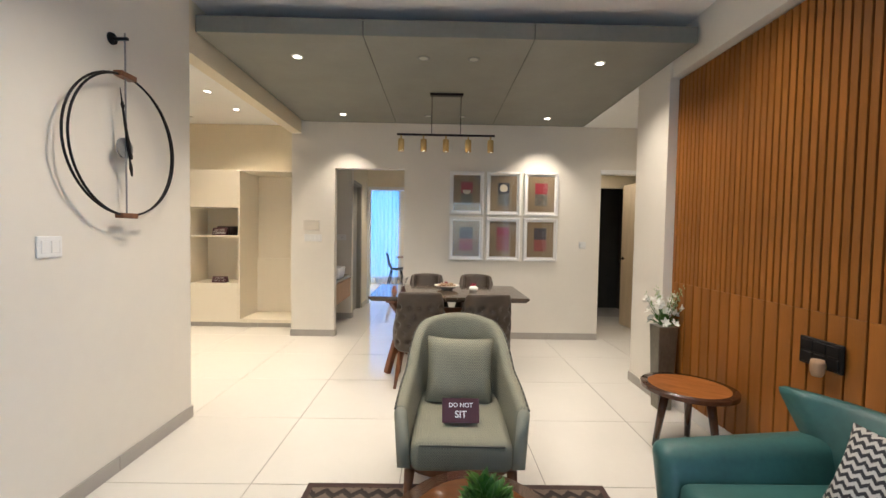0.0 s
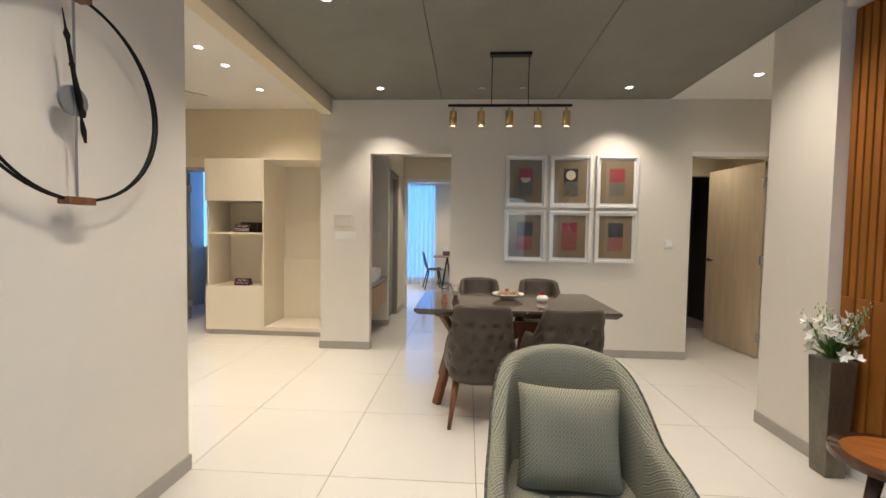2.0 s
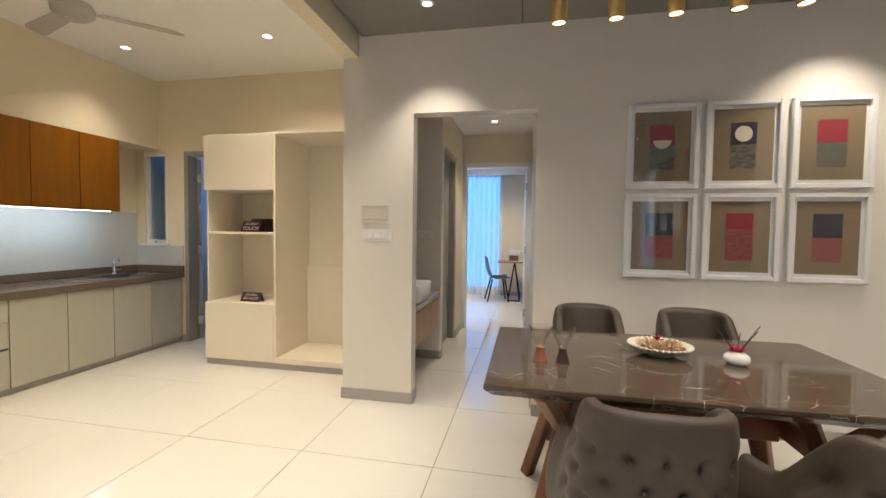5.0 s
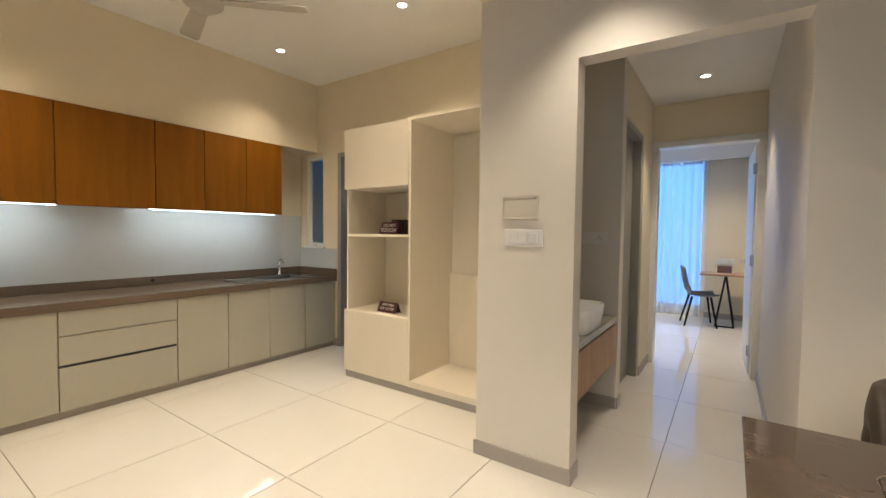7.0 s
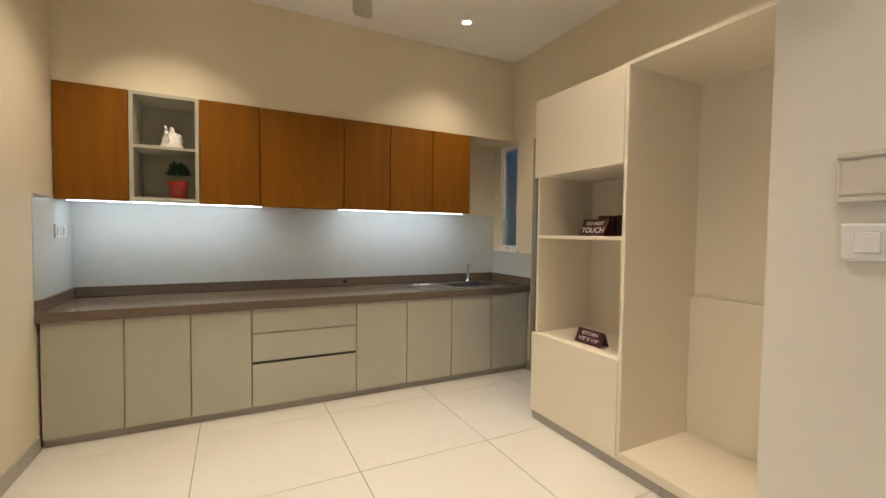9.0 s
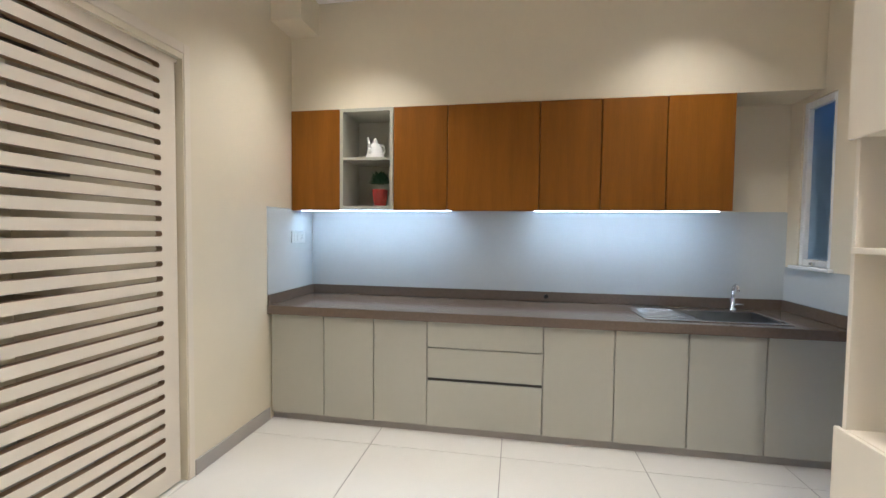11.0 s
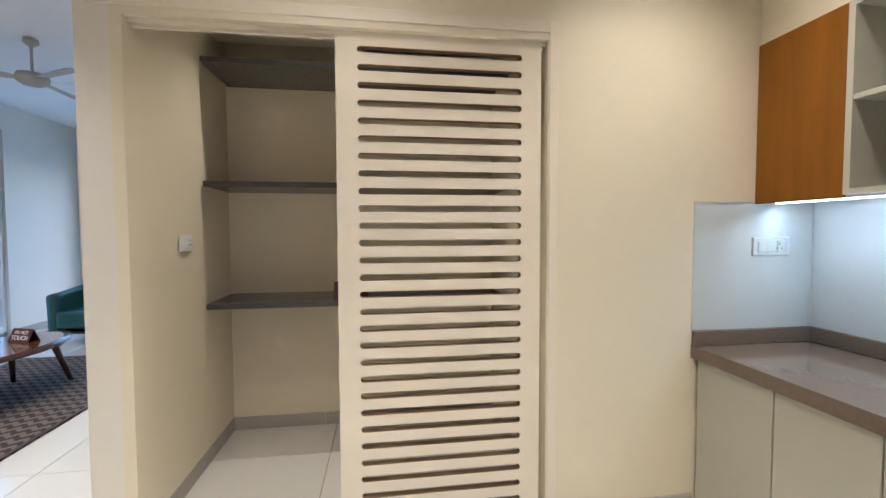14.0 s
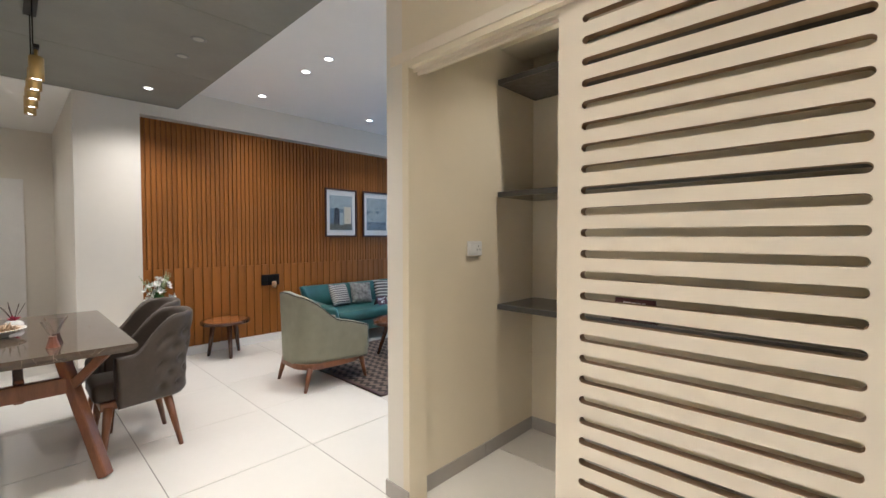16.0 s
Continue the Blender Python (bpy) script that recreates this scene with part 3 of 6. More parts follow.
structure("trim_side_door", boxes([(2.93, 2.985, 5.39, 5.53, 0, 2.2), (2.08, 2.985, 5.39, 5.53, 2.16, 2.21)], 0.004), WHITEP, "pale door frame")
structure("trim_utility_door", boxes([(-4.325, -4.27, 6.49, 6.63, 0, 2.17), (-3.55, -3.495, 6.49, 6.63, 0, 2.17), (-4.27, -3.55, 6.49, 6.63, 2.12, 2.17)], 0.004), DOORG, "grey utility door frame")
structure("trim_wash_door", boxes([(-1.46, -1.36, 7.40, 7.455, 0, 2.19), (-1.46, -1.36, 6.665, 6.72, 0, 2.19), (-1.46, -1.36, 6.72, 7.40, 2.14, 2.19)], 0.003), DOORG, "grey wash room door frame")


def leaf_door(name, x, y, rz, w, h, mat, label, handle=True, hinges=3, groove=0):
    """A hinged door leaf from its hinge along +x, with lever handle and hinges."""
    d = thing(name, x, y, 0.006, rz, label, "door")
    d["kind"] = "structure"
    part("leaf", box(0, w, -0.018, 0.018, 0, h, 0.003), mat, d)
    for k in range(groove):
        z = h * (k + 1) / (groove + 1)
        part("groove", boxes([(0.08, w - 0.08, -0.0195, -0.0182, z - 0.003, z + 0.003)]), DOORG, d)
    for k in range(hinges):
        z = 0.22 + (h - 0.44) * k / max(1, hinges - 1)
        part("hinge", box(-0.014, 0.012, -0.03, 0.03, z - 0.05, z + 0.05, 0.004), STEEL, d, "steel butt hinge")
    if handle:
        for s in (-1, 1):
            hd = part("door_handle", lathe([(0.026, 0), (0.026, 0.008), (0.01, 0.012), (0.01, 0.05), (0, 0.052)], 16), CHROME, d, "chrome lever handle")
            hd.matrix_basis = Matrix.Translation((w - 0.06, s * 0.018, 1.02)) @ pose(0, 0, 0, 90 * -s, 0, 0)
            part("lever", rod((w - 0.06, s * 0.062, 1.02), (w - 0.19, s * 0.062, 1.02), 0.009, 0.008), CHROME, hd).matrix_parent_inverse = hd.matrix_basis.inverted()
    return d


leaf_door("door_bedroom", -0.50, 8.10, 92, 0.80, 2.13, WHITEP, "white bedroom door standing wide open")
leaf_door("door_side", 2.925, 5.53, 95.5, 0.88, 2.13, DOORB, "beige veneer door standing open into the lobby", groove=3)
leaf_door("door_wash", -1.452, 7.40, -90, 0.68, 2.13, DOORG, "closed grey laminate wash room door", hinges=0)
leaf_door("door_utility", -4.262, 6.65, 141, 0.72, 2.10, DOORG, "grey utility door standing open")
leaf_door("door_lobby_end", 4.285, 4.2, 90, 0.9, 2.1, WHITEP, "closed white door at the side passage's end", hinges=0)

# Kitchen window.
w1 = tagged(new("window_kitchen"), "small white kitchen window with frosted blue glass", "window", "", "structure")
part("window_frame", boxes([(-4.86, -4.82, 6.51, 6.58, 1.12, 2.17), (-4.60, -4.56, 6.51, 6.58, 1.12, 2.17), (-4.82, -4.60, 6.51, 6.58, 1.12, 1.165), (-4.82, -4.60, 6.51, 6.58, 2.125, 2.17)], 0.004), WHITEP, w1)
pane = part("pane", box(-4.82, -4.60, 6.54, 6.546, 1.165, 2.125), FROST, w1)
pane.visible_shadow = False
part("window_sill", box(-4.90, -4.53, 6.47, 6.52, 1.10, 1.12, 0.004), WHITEP, w1)
part("latch", box(-4.73, -4.70, 6.49, 6.512, 1.13, 1.15, 0.003), CHROME, w1)

# Balcony window beside the sofa.
w2 = tagged(new("window_balcony"), "tall white balcony window with a transom light", "window", "", "structure")
part("window_frame", boxes([(1.90, 1.985, -1.31, -1.25, 0.06, 2.63), (1.90, 1.985, -0.30, -0.25, 0.06, 2.63), (1.90, 1.985, -1.25, -0.30, 0.06, 0.14), (1.90, 1.985, -1.25, -0.30, 2.56, 2.63), (1.90, 1.985, -1.25, -0.30, 2.06, 2.13)], 0.006), WHITEP, w2)
for z0, z1 in ((0.14, 2.06), (2.13, 2.56)):
    q = part("pane", box(1.94, 1.946, -1.25, -0.30, z0, z1), WINGLASS, w2)
    q.visible_shadow = False

# Balcony window behind the seating, which lets the daylight in.
w4 = tagged(new("window_living"), "wide white living room balcony window", "window", "", "structure")
part("window_frame", boxes([(-1.3, -1.24, -2.70, -2.62, 0.08, 2.4), (1.44, 1.5, -2.70, -2.62, 0.08, 2.4), (-1.24, 1.44, -2.70, -2.62, 0.08, 0.14), (-1.24, 1.44, -2.70, -2.62, 2.34, 2.4), (0.07, 0.13, -2.70, -2.62, 0.14, 2.34)], 0.005), WHITEP, w4)
for x0, x1 in ((-1.24, 0.07), (0.13, 1.44)):
    q = part("pane", box(x0, x1, -2.663, -2.657, 0.14, 2.34), WINGLASS, w4)
    q.visible_shadow = False

# Bedroom window and curtain.
w3 = tagged(new("window_bedroom"), "wide bedroom window behind a sheer curtain", "window", "", "structure")
part("window_frame", boxes([(-3.2, -3.14, 11.12, 11.2, 0.12, 2.5), (-1.06, -1.0, 11.12, 11.2, 0.12, 2.5), (-3.14, -1.06, 11.12, 11.2, 0.12, 0.18), (-3.14, -1.06, 11.12, 11.2, 2.44, 2.5), (-2.13, -2.07, 11.12, 11.2, 0.18, 2.44)], 0.005), WHITEP, w3)
q = part("pane", box(-3.14, -1.06, 11.15, 11.156, 0.18, 2.44), WINGLASS, w3)
q.visible_shadow = False

# Outdoors.
ground = structure("ground", boxes([(-900, 900, -900, 900, -18.4, -18.0)]), pm("asphalt_ground", (0.10, 0.11, 0.09), 0.9, var=0.3, scale=0.05), "distant open ground")
structure("balcony_floor", boxes([(2.06, 3.9, -3.2, 1.2, -0.15, -0.03)]), CONCRETE_DAYLIT, "balcony floor slab, blue daylight in its colour")
structure("balcony_ceiling", boxes([(2.06, 3.3, -3.2, 1.2, 2.9, 3.05)]), CONCRETE_DAYLIT, "balcony soffit")
rail = thing("balcony_railing", 3.8, 0, -0.03, 0, "grey metal balcony railing with upright bars", "railing")
for z in (0.1, 0.95, 1.08):
    part("rail", box(-0.02, 0.02, -3.2, 1.2, z - 0.02, z + 0.02, 0.003), STEEL, rail)
for k in range(36):
    part("bar", box(-0.008, 0.008, -3.15 + k * 0.12, -3.134 + k * 0.12, 0, 0.95), STEEL, rail)


def tower(x, y, rz, w, d, storeys, bays, label):
    """A far block of flats: each bay and storey has a window and a balcony front."""
    t = thing("apartment_building", x, y, -18, rz, label, "building", "far apartment blocks")
    h = storeys * 3.0
    part("wall", box(-w / 2, w / 2, 0, d, 0, h), CONCRETE_DAYLIT, t)
    part("roof", box(-w / 2 - 0.3, w / 2 + 0.3, -0.3, d + 0.3, h, h + 0.8), CONCRETE_DAYLIT, t)
    bw = w / bays
    for s in range(storeys):
        for b in range(bays):
            x0 = -w / 2 + b * bw
            part("window", box(x0 + bw * 0.2, x0 + bw * 0.62, -0.06, 0.02, s * 3 + 0.6, s * 3 + 2.4), PDARK if (s + b) % 3 else PBLUEL, t)
            if b % 2 == 0:
                part("balcony", boxes([(x0 + bw * 0.05, x0 + bw * 0.95, -1.3, -0.01, s * 3 - 0.1, s * 3 + 0.08), (x0 + bw * 0.05, x0 + bw * 0.95, -1.3, -1.22, s * 3 + 0.08, s * 3 + 1.0)]), CONCRETE_DAYLIT, t)
    return t


tower(40, -41.3, 223, 3.6, 8, 13, 2, "apartment block through the balcony window, blue daylight in its colour")
tower(60, -68.0, 226, 9, 10, 16, 4, "tall apartment block far off, blue daylight in its colour")

# Plain sky beyond the bedroom window and the utility balcony.
structure("backdrop_far", boxes([(150, 150.5, -260, 60, -30, 120)]), glow("far_sky", (0.08, 0.42, 1.0), 1.0), "plain blue hazy sky far off")
SKYGLOW = glow("sky_backdrop", (0.19, 0.47, 1.0), 1.15)
structure("backdrop", boxes([(-4.6, 0.4, 12.6, 12.62, -2.0, 5.0)]), SKYGLOW, "plain blue daylight beyond the bedroom window")
structure("backdrop_utility", boxes([(-5.6, -2.6, 8.15, 8.17, 0.6, 4.0)]), SKYGLOW, "plain blue daylight beyond the utility balcony")


# ---- lamps ----
def downlight(x, y, z, power, color, on=True, r=0.035, cone=90):
    d = thing("downlight", x, y, z, 0, "small round recessed ceiling downlight, lit" if on else "small round recessed ceiling downlight, switched off", "ceiling light", "recessed downlights")
    part("trim_ring", lathe([(r, -0.001), (r, -0.006), (r + 0.014, -0.004), (r + 0.016, 0.0)], 24), WHITEP if on else GREYPL, d, smooth=True)
    part("lens", lathe([(0, -0.004), (r, -0.004)], 24), LAMPON if on else LAMPOFF, d)
    if on:
        spot(x, y, z - 0.02, power, color, cone, 1.0 if cone > 105 else 0.75)


for x, y, power, cone in ((-1.15, 3.41, 82, 96), (1.28, 3.41, 92, 132), (-1.15, 5.03, 78, 94), (1.28, 5.03, 88, 102)):
    downlight(x, y, 2.752, power, LIVING, r=0.029, cone=cone)
for x, y in ((-0.14, 3.39), (0.26, 3.39), (-0.14, 5.03), (0.26, 5.03)):
    downlight(x, y, 2.752, 0, LIVING, False)
for x, y, power, cone in ((-0.72, 1.85, 150, 128), (-0.05, 2.3, 82, 150), (0.37, 2.3, 82, 150), (1.38, 2.3, 60, 116), (1.33, 0.84, 22, 100), (1.33, 0.43, 22, 100)):
    downlight(x, y, C, power, LIVING, cone=cone)
# The downlight at (-2.72, 3.75) is unseen, added to throw light into the store.
for x, y, power, cone in ((-4.18, 5.68, 76, 110), (-2.73, 5.70, 104, 134), (-2.72, 4.98, 96, 106), (-2.72, 4.56, 100, 106), (-2.72, 3.75, 92, 116), (-4.08, 3.62, 132, 108)):
    downlight(x, y, C, power, KITCHEN, cone=cone)
downlight(-0.89, 7.31, 2.59, 80, KITCHEN)
downlight(-2.6, 2.31, C, 78, KITCHEN, cone=100)
downlight(2.5, 6.1, 2.6, 40, LIVING, cone=140)
downlight(2.26, 4.7, 2.75, 30, LIVING, cone=140)
# Unseen downlight, added to brighten the far part of the side passage.
downlight(3.4, 4.7, 2.75, 34, LIVING, cone=140)
downlight(-0.75, 9.9, 2.85, 200, KITCHEN, cone=120)
# Unseen second bedroom downlight, added to brighten the room.
downlight(-2.4, 9.6, 2.85, 240, KITCHEN)


# ---- living room ----
# Clock wall: a double hoop on a steel rod, with wooden clamps and two hands.
ck = thing("hoop_clock", -1.765, 2.30, 1.80, 0, "large wall clock of two thin black hoops with wooden clamps", "clock")
R = 0.372


def hoop(rx, x, dy=0.0, n=64, r=0.006):
    bm = bmesh.new()
    rings = []
    for k in range(n):
        a = 2 * math.pi * k / n
        c = Vector((x, rx * math.sin(a) + dy, R * math.cos(a)))
        d = Vector((0, math.sin(a), math.cos(a)))
        rings.append([bm.verts.new(c + d * (r * math.cos(q)) + Vector((1, 0, 0)) * (r * math.sin(q))) for q in (0, 1.047, 2.094, 3.1416, 4.189, 5.236)])
    for k in range(n):
        for q in range(6):
            bm.faces.new((rings[k][q], rings[(k + 1) % n][q], rings[(k + 1) % n][(q + 1) % 6], rings[k][(q + 1) % 6]))
    return bm


part("hoop", hoop(0.396, 0.070, 0.006), BLACK, ck, smooth=True)
part("hoop", hoop(0.370, 0.072, 0.010), BLACK, ck, smooth=True)
part("rod", rod((0.07, 0, -R - 0.01), (0.07, 0, 0.60), 0.0045), GREYPL, ck)
part("clamp", box(0.045, 0.095, -0.055, 0.055, R - 0.012, R + 0.016, 0.003), LEGW, ck, "reddish wooden clamp")
part("clamp", box(0.045, 0.095, -0.055, 0.055, -R - 0.016, -R + 0.012, 0.003), LEGW, ck, "reddish wooden clamp")
hk = part("hook", rod((0, 0, 0.57), (0.085, 0, 0.57), 0.009), BLACK, ck)
part("hook_plate", rod((0, -0.003, 0.57), (0.012, -0.003, 0.57), 0.032, 0.03, 20), BLACK, ck)
part("dial", rod((0.055, 0, -0.01), (0.068, 0, -0.01), 0.055, 0.055, 28), GREYPL, ck, "small grey dial disc")


def clock_pointer(name, ang, length, tail, x):
    q = part(name, slab([(-0.004, -tail), (0.004, -tail), (0.012, -tail * 0.7), (0.004, -tail * 0.4), (0.01, 0), (0.006, length * 0.65), (0.013, length * 0.72), (0.003, length * 0.8), (0, length),
                         (-0.003, length * 0.8), (-0.013, length * 0.72), (-0.006, length * 0.65), (-0.01, 0), (-0.004, -tail * 0.4), (-0.012, -tail * 0.7)], -0.002, 0.002), BLACK, ck)
    q.matrix_basis = Matrix.Translation((x, 0, -0.01)) @ Matrix.Rotation(radians(ang), 4, "X") @ Matrix(((0, 0, 1, 0), (1, 0, 0, 0), (0, 1, 0, 0), (0, 0, 0, 1)))


clock_pointer("minute_pointer", 10, 0.31, 0.15, 0.082)
clock_pointer("hour_pointer", 14, 0.17, 0.06, 0.090)


def switch_plate(x, y, z, rz, w, h, buttons, label, socket=0, face=None):
    """A switch plate whose face looks along -y before it is turned."""
    s = thing("switch_plate", x, y, z, rz, label, "switch", "wall switch plates")
    part("plate", box(-w / 2, w / 2, -0.010, 0, -h / 2, h / 2, 0.005, 2), face or PLASTIC, s)
    bw = w * 0.78 / max(1, buttons)
    for k in range(buttons):
        x0 = -w * 0.39 + k * bw
        part("rocker", box(x0 + 0.003, x0 + bw - 0.003, -0.0135, -0.0095, -h * 0.3, h * 0.3, 0.003), face or PLASTIC, s)
    for k in range(socket):
        part("pin_hole", boxes([(w * 0.2 - 0.004, w * 0.2 + 0.004, -0.0148, -0.0136, 0.008, 0.016), (w * 0.2 - 0.016, w * 0.2 - 0.009, -0.0148, -0.0136, -0.012, -0.004), (w * 0.2 + 0.009, w * 0.2 + 0.016, -0.0148, -0.0136, -0.012, -0.004)]), GREYPL, s)
    return s


switch_plate(-1.765, 1.913, 1.268, 90, 0.125, 0.098, 2, "white wall switch beside the clock")
blank = switch_plate(-1.627, 5.4, 1.435, 0, 0.207, 0.130, 0, "blank beige switch cover on the wall end", 0, BEIGEPL)
part("lid", box(-0.092, 0.092, -0.0125, -0.0095, -0.043, 0.043, 0.002), BEIGEPL, blank)
part("top_ridge", box(-0.1, 0.1, -0.015, -0.0095, 0.048, 0.063, 0.004, 2), BEIGEPL, blank)
part("bottom_ridge", box(-0.1, 0.1, -0.015, -0.0095, -0.063, -0.048, 0.004, 2), BEIGEPL, blank)
switch_plate(-1.606, 5.4, 1.273, 0, 0.222, 0.092, 3, "white triple switch plate on the wall end")
switch_plate(1.87, 5.4, 1.235, 0, 0.09, 0.09, 1, "single white switch on the dining wall")
switch_plate(-1.895, 2.46, 1.285, -90, 0.13, 0.085, 2, "white switch and socket inside the store", 1)
switch_plate(-1.535, 6.55, 1.27, 0, 0.20, 0.09, 2, "white switch plate above the vanity", 1)
switch_plate(-4.735, 3.006, 1.265, 180, 0.20, 0.09, 3, "pale grey switch plate on the splashback", 1, PALEPL)
switch_plate(-2.05, 6.44, 1.27, 0, 0.09, 0.09, 1, "white socket inside the fridge niche", 1)
switch_plate(-0.73, 11.095, 0.90, 0, 0.22, 0.09, 3, "white switch plate above the desk", 1)

# Slatted wooden wall: boards below, split into two slats above.
sw = tagged(new("slat_wall"), "reddish-brown wooden slatted wall panel behind the sofa", "wall panel")
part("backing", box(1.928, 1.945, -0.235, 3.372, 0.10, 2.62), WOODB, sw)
part("plinth", box(1.915, 1.945, -0.235, 3.372, 0.0, 0.098, 0.002), WHITEP, sw, "white plinth under the slats")
PITCH = 0.0975
low = bpy.data.meshes.new("board")
bm = box(1.911, 1.928, -0.0440, 0.0440, 0.10, 1.0, 0.003)
bm.to_mesh(low)
bm.free()
low.materials.append(WOODW)
up = bpy.data.meshes.new("slat")
bm = box(1.911, 1.928, -0.0192, 0.0192, 1.0, 2.62, 0.002)
bm.to_mesh(up)
bm.free()
up.materials.append(WOODW)
for k in range(37):
    y = 3.33 - k * PITCH
    for name, me, dy in (("board", low, 0), ("slat", up, -0.0245), ("slat", up, 0.0245)):
        ob = new(name, me)
        ob.parent = sw
        ob.location = (0, y + dy, 0)

# Black socket plate on the slats with a wooden plug.
so = thing("socket_plate", 1.896, 2.01, 0.80, 0, "black socket plate with a wooden plug on the slatted wall", "socket")
part("plate", box(-0.014, 0.0, -0.117, 0.117, -0.069, 0.069, 0.004), BLACK, so)
for r, c in ((0, 0), (0, 1), (0, 2), (1, 0), (1, 1), (1, 2)):
    part("module", box(-0.020, -0.0135, -0.103 + c * 0.070, -0.040 + c * 0.070, -0.059 + r * 0.061, -0.004 + r * 0.061, 0.003), BLACK, so)
plug = part("plug", lathe([(0, -0.085), (0.02, -0.08), (0.028, -0.06), (0.03, -0.02), (0.026, 0.0), (0, 0.004)], 18, at=(-0.05, -0.03, -0.02)), OAK, so, "pale wooden plug", True)
part("plug_neck", rod((-0.02, -0.03, -0.05), (-0.05, -0.03, -0.05), 0.018, 0.024), BRASS, plug)


def framed(name, w, h, border, art, frame_mat, label, category, group, mat_mat, depth=0.03):
    """A framed picture in the x-z plane that faces -y: art is rows of x0, x1, z0, z1, material."""
    f = new(name)
    tagged(f, label, category, group)
    b = border
    part("frame", boxes([(-w / 2, -w / 2 + b, -depth, 0, -h / 2, h / 2), (w / 2 - b, w / 2, -depth, 0, -h / 2, h / 2), (-w / 2 + b, w / 2 - b, -depth, 0, -h / 2, -h / 2 + b), (-w / 2 + b, w / 2 - b, -depth, 0, h / 2 - b, h / 2)], 0.003), frame_mat, f)
    part("mat", box(-w / 2 + b, w / 2 - b, -0.010, -0.002, -h / 2 + b, h / 2 - b), mat_mat, f)
    for k, (shape, m) in enumerate(art):
        part("print", slab_xz(shape, -0.0105 - 0.0008 * (k + 1), -0.0102), m, f)
    g = part("pane", box(-w / 2 + b, w / 2 - b, -0.0185, -0.0165, -h / 2 + b, h / 2 - b), GLASS, f)
    g.visible_shadow = False
    return f


def slab_xz(outline, y0, y1):
    bm = slab([(x, z) for x, z in outline], 0, 1)
    for v in bm.verts:
        x, z, q = v.co
        v.co = (x, y1 + (y0 - y1) * q, z)
    return bm


def rect(x0, x1, z0, z1):
    return [(x0, z0), (x1, z0), (x1, z1), (x0, z1)]


def disc(cx, cz, r, a0=0, a1=360, n=24):
    return [(cx + r * math.cos(radians(a0 + (a1 - a0) * k / n)), cz + r * math.sin(radians(a0 + (a1 - a0) * k / n))) for k in range(n + (a1 - a0 < 360))]


PICS = [
    (0.358, 1.882, "white-framed abstract print with a red square and half moon", [(rect(-0.075, 0.075, 0, 0.14), PRED), (rect(-0.075, 0.075, -0.15, 0), PGREY), (disc(0, 0.04, 0.055, 180, 360), PCREAM)]),
    (0.833, 1.882, "white-framed abstract print with a cream moon on black", [(rect(-0.075, 0.075, 0, 0.14), PDARK), (rect(-0.075, 0.075, -0.15, 0), PGREY), (disc(0, 0.068, 0.05), PCREAM)]),
    (1.317, 1.882, "white-framed abstract print with a red square over grey", [(rect(-0.08, 0.08, 0, 0.14), PRED), (rect(-0.08, 0.08, -0.15, 0), PGREY)]),
    (0.358, 1.298, "white-framed abstract print in navy over pink", [(rect(-0.085, 0.085, 0, 0.15), PDARK), (rect(-0.085, 0.085, -0.15, 0), PPINK)]),
    (0.833, 1.298, "white-framed abstract print in red over streaked pink", [(rect(-0.08, 0.08, 0.05, 0.15), PRED), (rect(-0.08, 0.08, -0.15, 0.05), PPINK)]),
    (1.317, 1.298, "white-framed abstract print in black over pink", [(rect(-0.08, 0.08, 0, 0.15), PDARK), (rect(-0.08, 0.08, -0.15, 0), PPINK)])]
for x, z, label, art in PICS:
    f = framed("picture_frame", 0.438, 0.553, 0.028, [(rect(-0.170, 0.170, -0.226, 0.226), MATB)] + art, WHITEP, label, "picture", "six prints on the dining wall", WHITEP)
    f.matrix_basis = pose(x, 5.398, z)

ART1 = [(rect(-0.19, 0.19, -0.25, 0.25), PBLUE), (rect(-0.19, 0.19, 0.06, 0.25), PBLUEL), (rect(-0.19, 0.19, -0.25, -0.16), PGREY), (rect(-0.02, 0.04, -0.18, 0.0) + [], PBLUEL),
        ([(-0.12, -0.16), (-0.03, -0.16), (-0.03, 0.02), (-0.045, 0.06), (-0.075, 0.08), (-0.105, 0.06), (-0.12, 0.02)], PDARK), (rect(0.05, 0.17, -0.16, 0.09), PCREAM)]
ART2 = [(rect(-0.19, 0.19, -0.25, 0.25), PBLUE), (rect(-0.19, 0.19, 0.05, 0.25), PBLUEL), ([(-0.19, -0.02), (-0.05, 0.08), (0.02, 0.0), (0.12, 0.1), (0.19, 0.02), (0.19, -0.12), (-0.19, -0.12)], PBLUEL)]
for y, art, label in ((0.95, ART1, "dark-framed blue print of an arched doorway"), (0.305, ART2, "dark-framed blue seascape print")):
    f = framed("wall_picture", 0.53, 0.70, 0.022, [(rect(-0.243, 0.243, -0.328, 0.328), WHITEP)] + art, DARKWOOD, label, "picture", "two prints above the sofa", WHITEP)
    f.matrix_basis = pose(1.897, y, 1.705, 0, 0, -90)


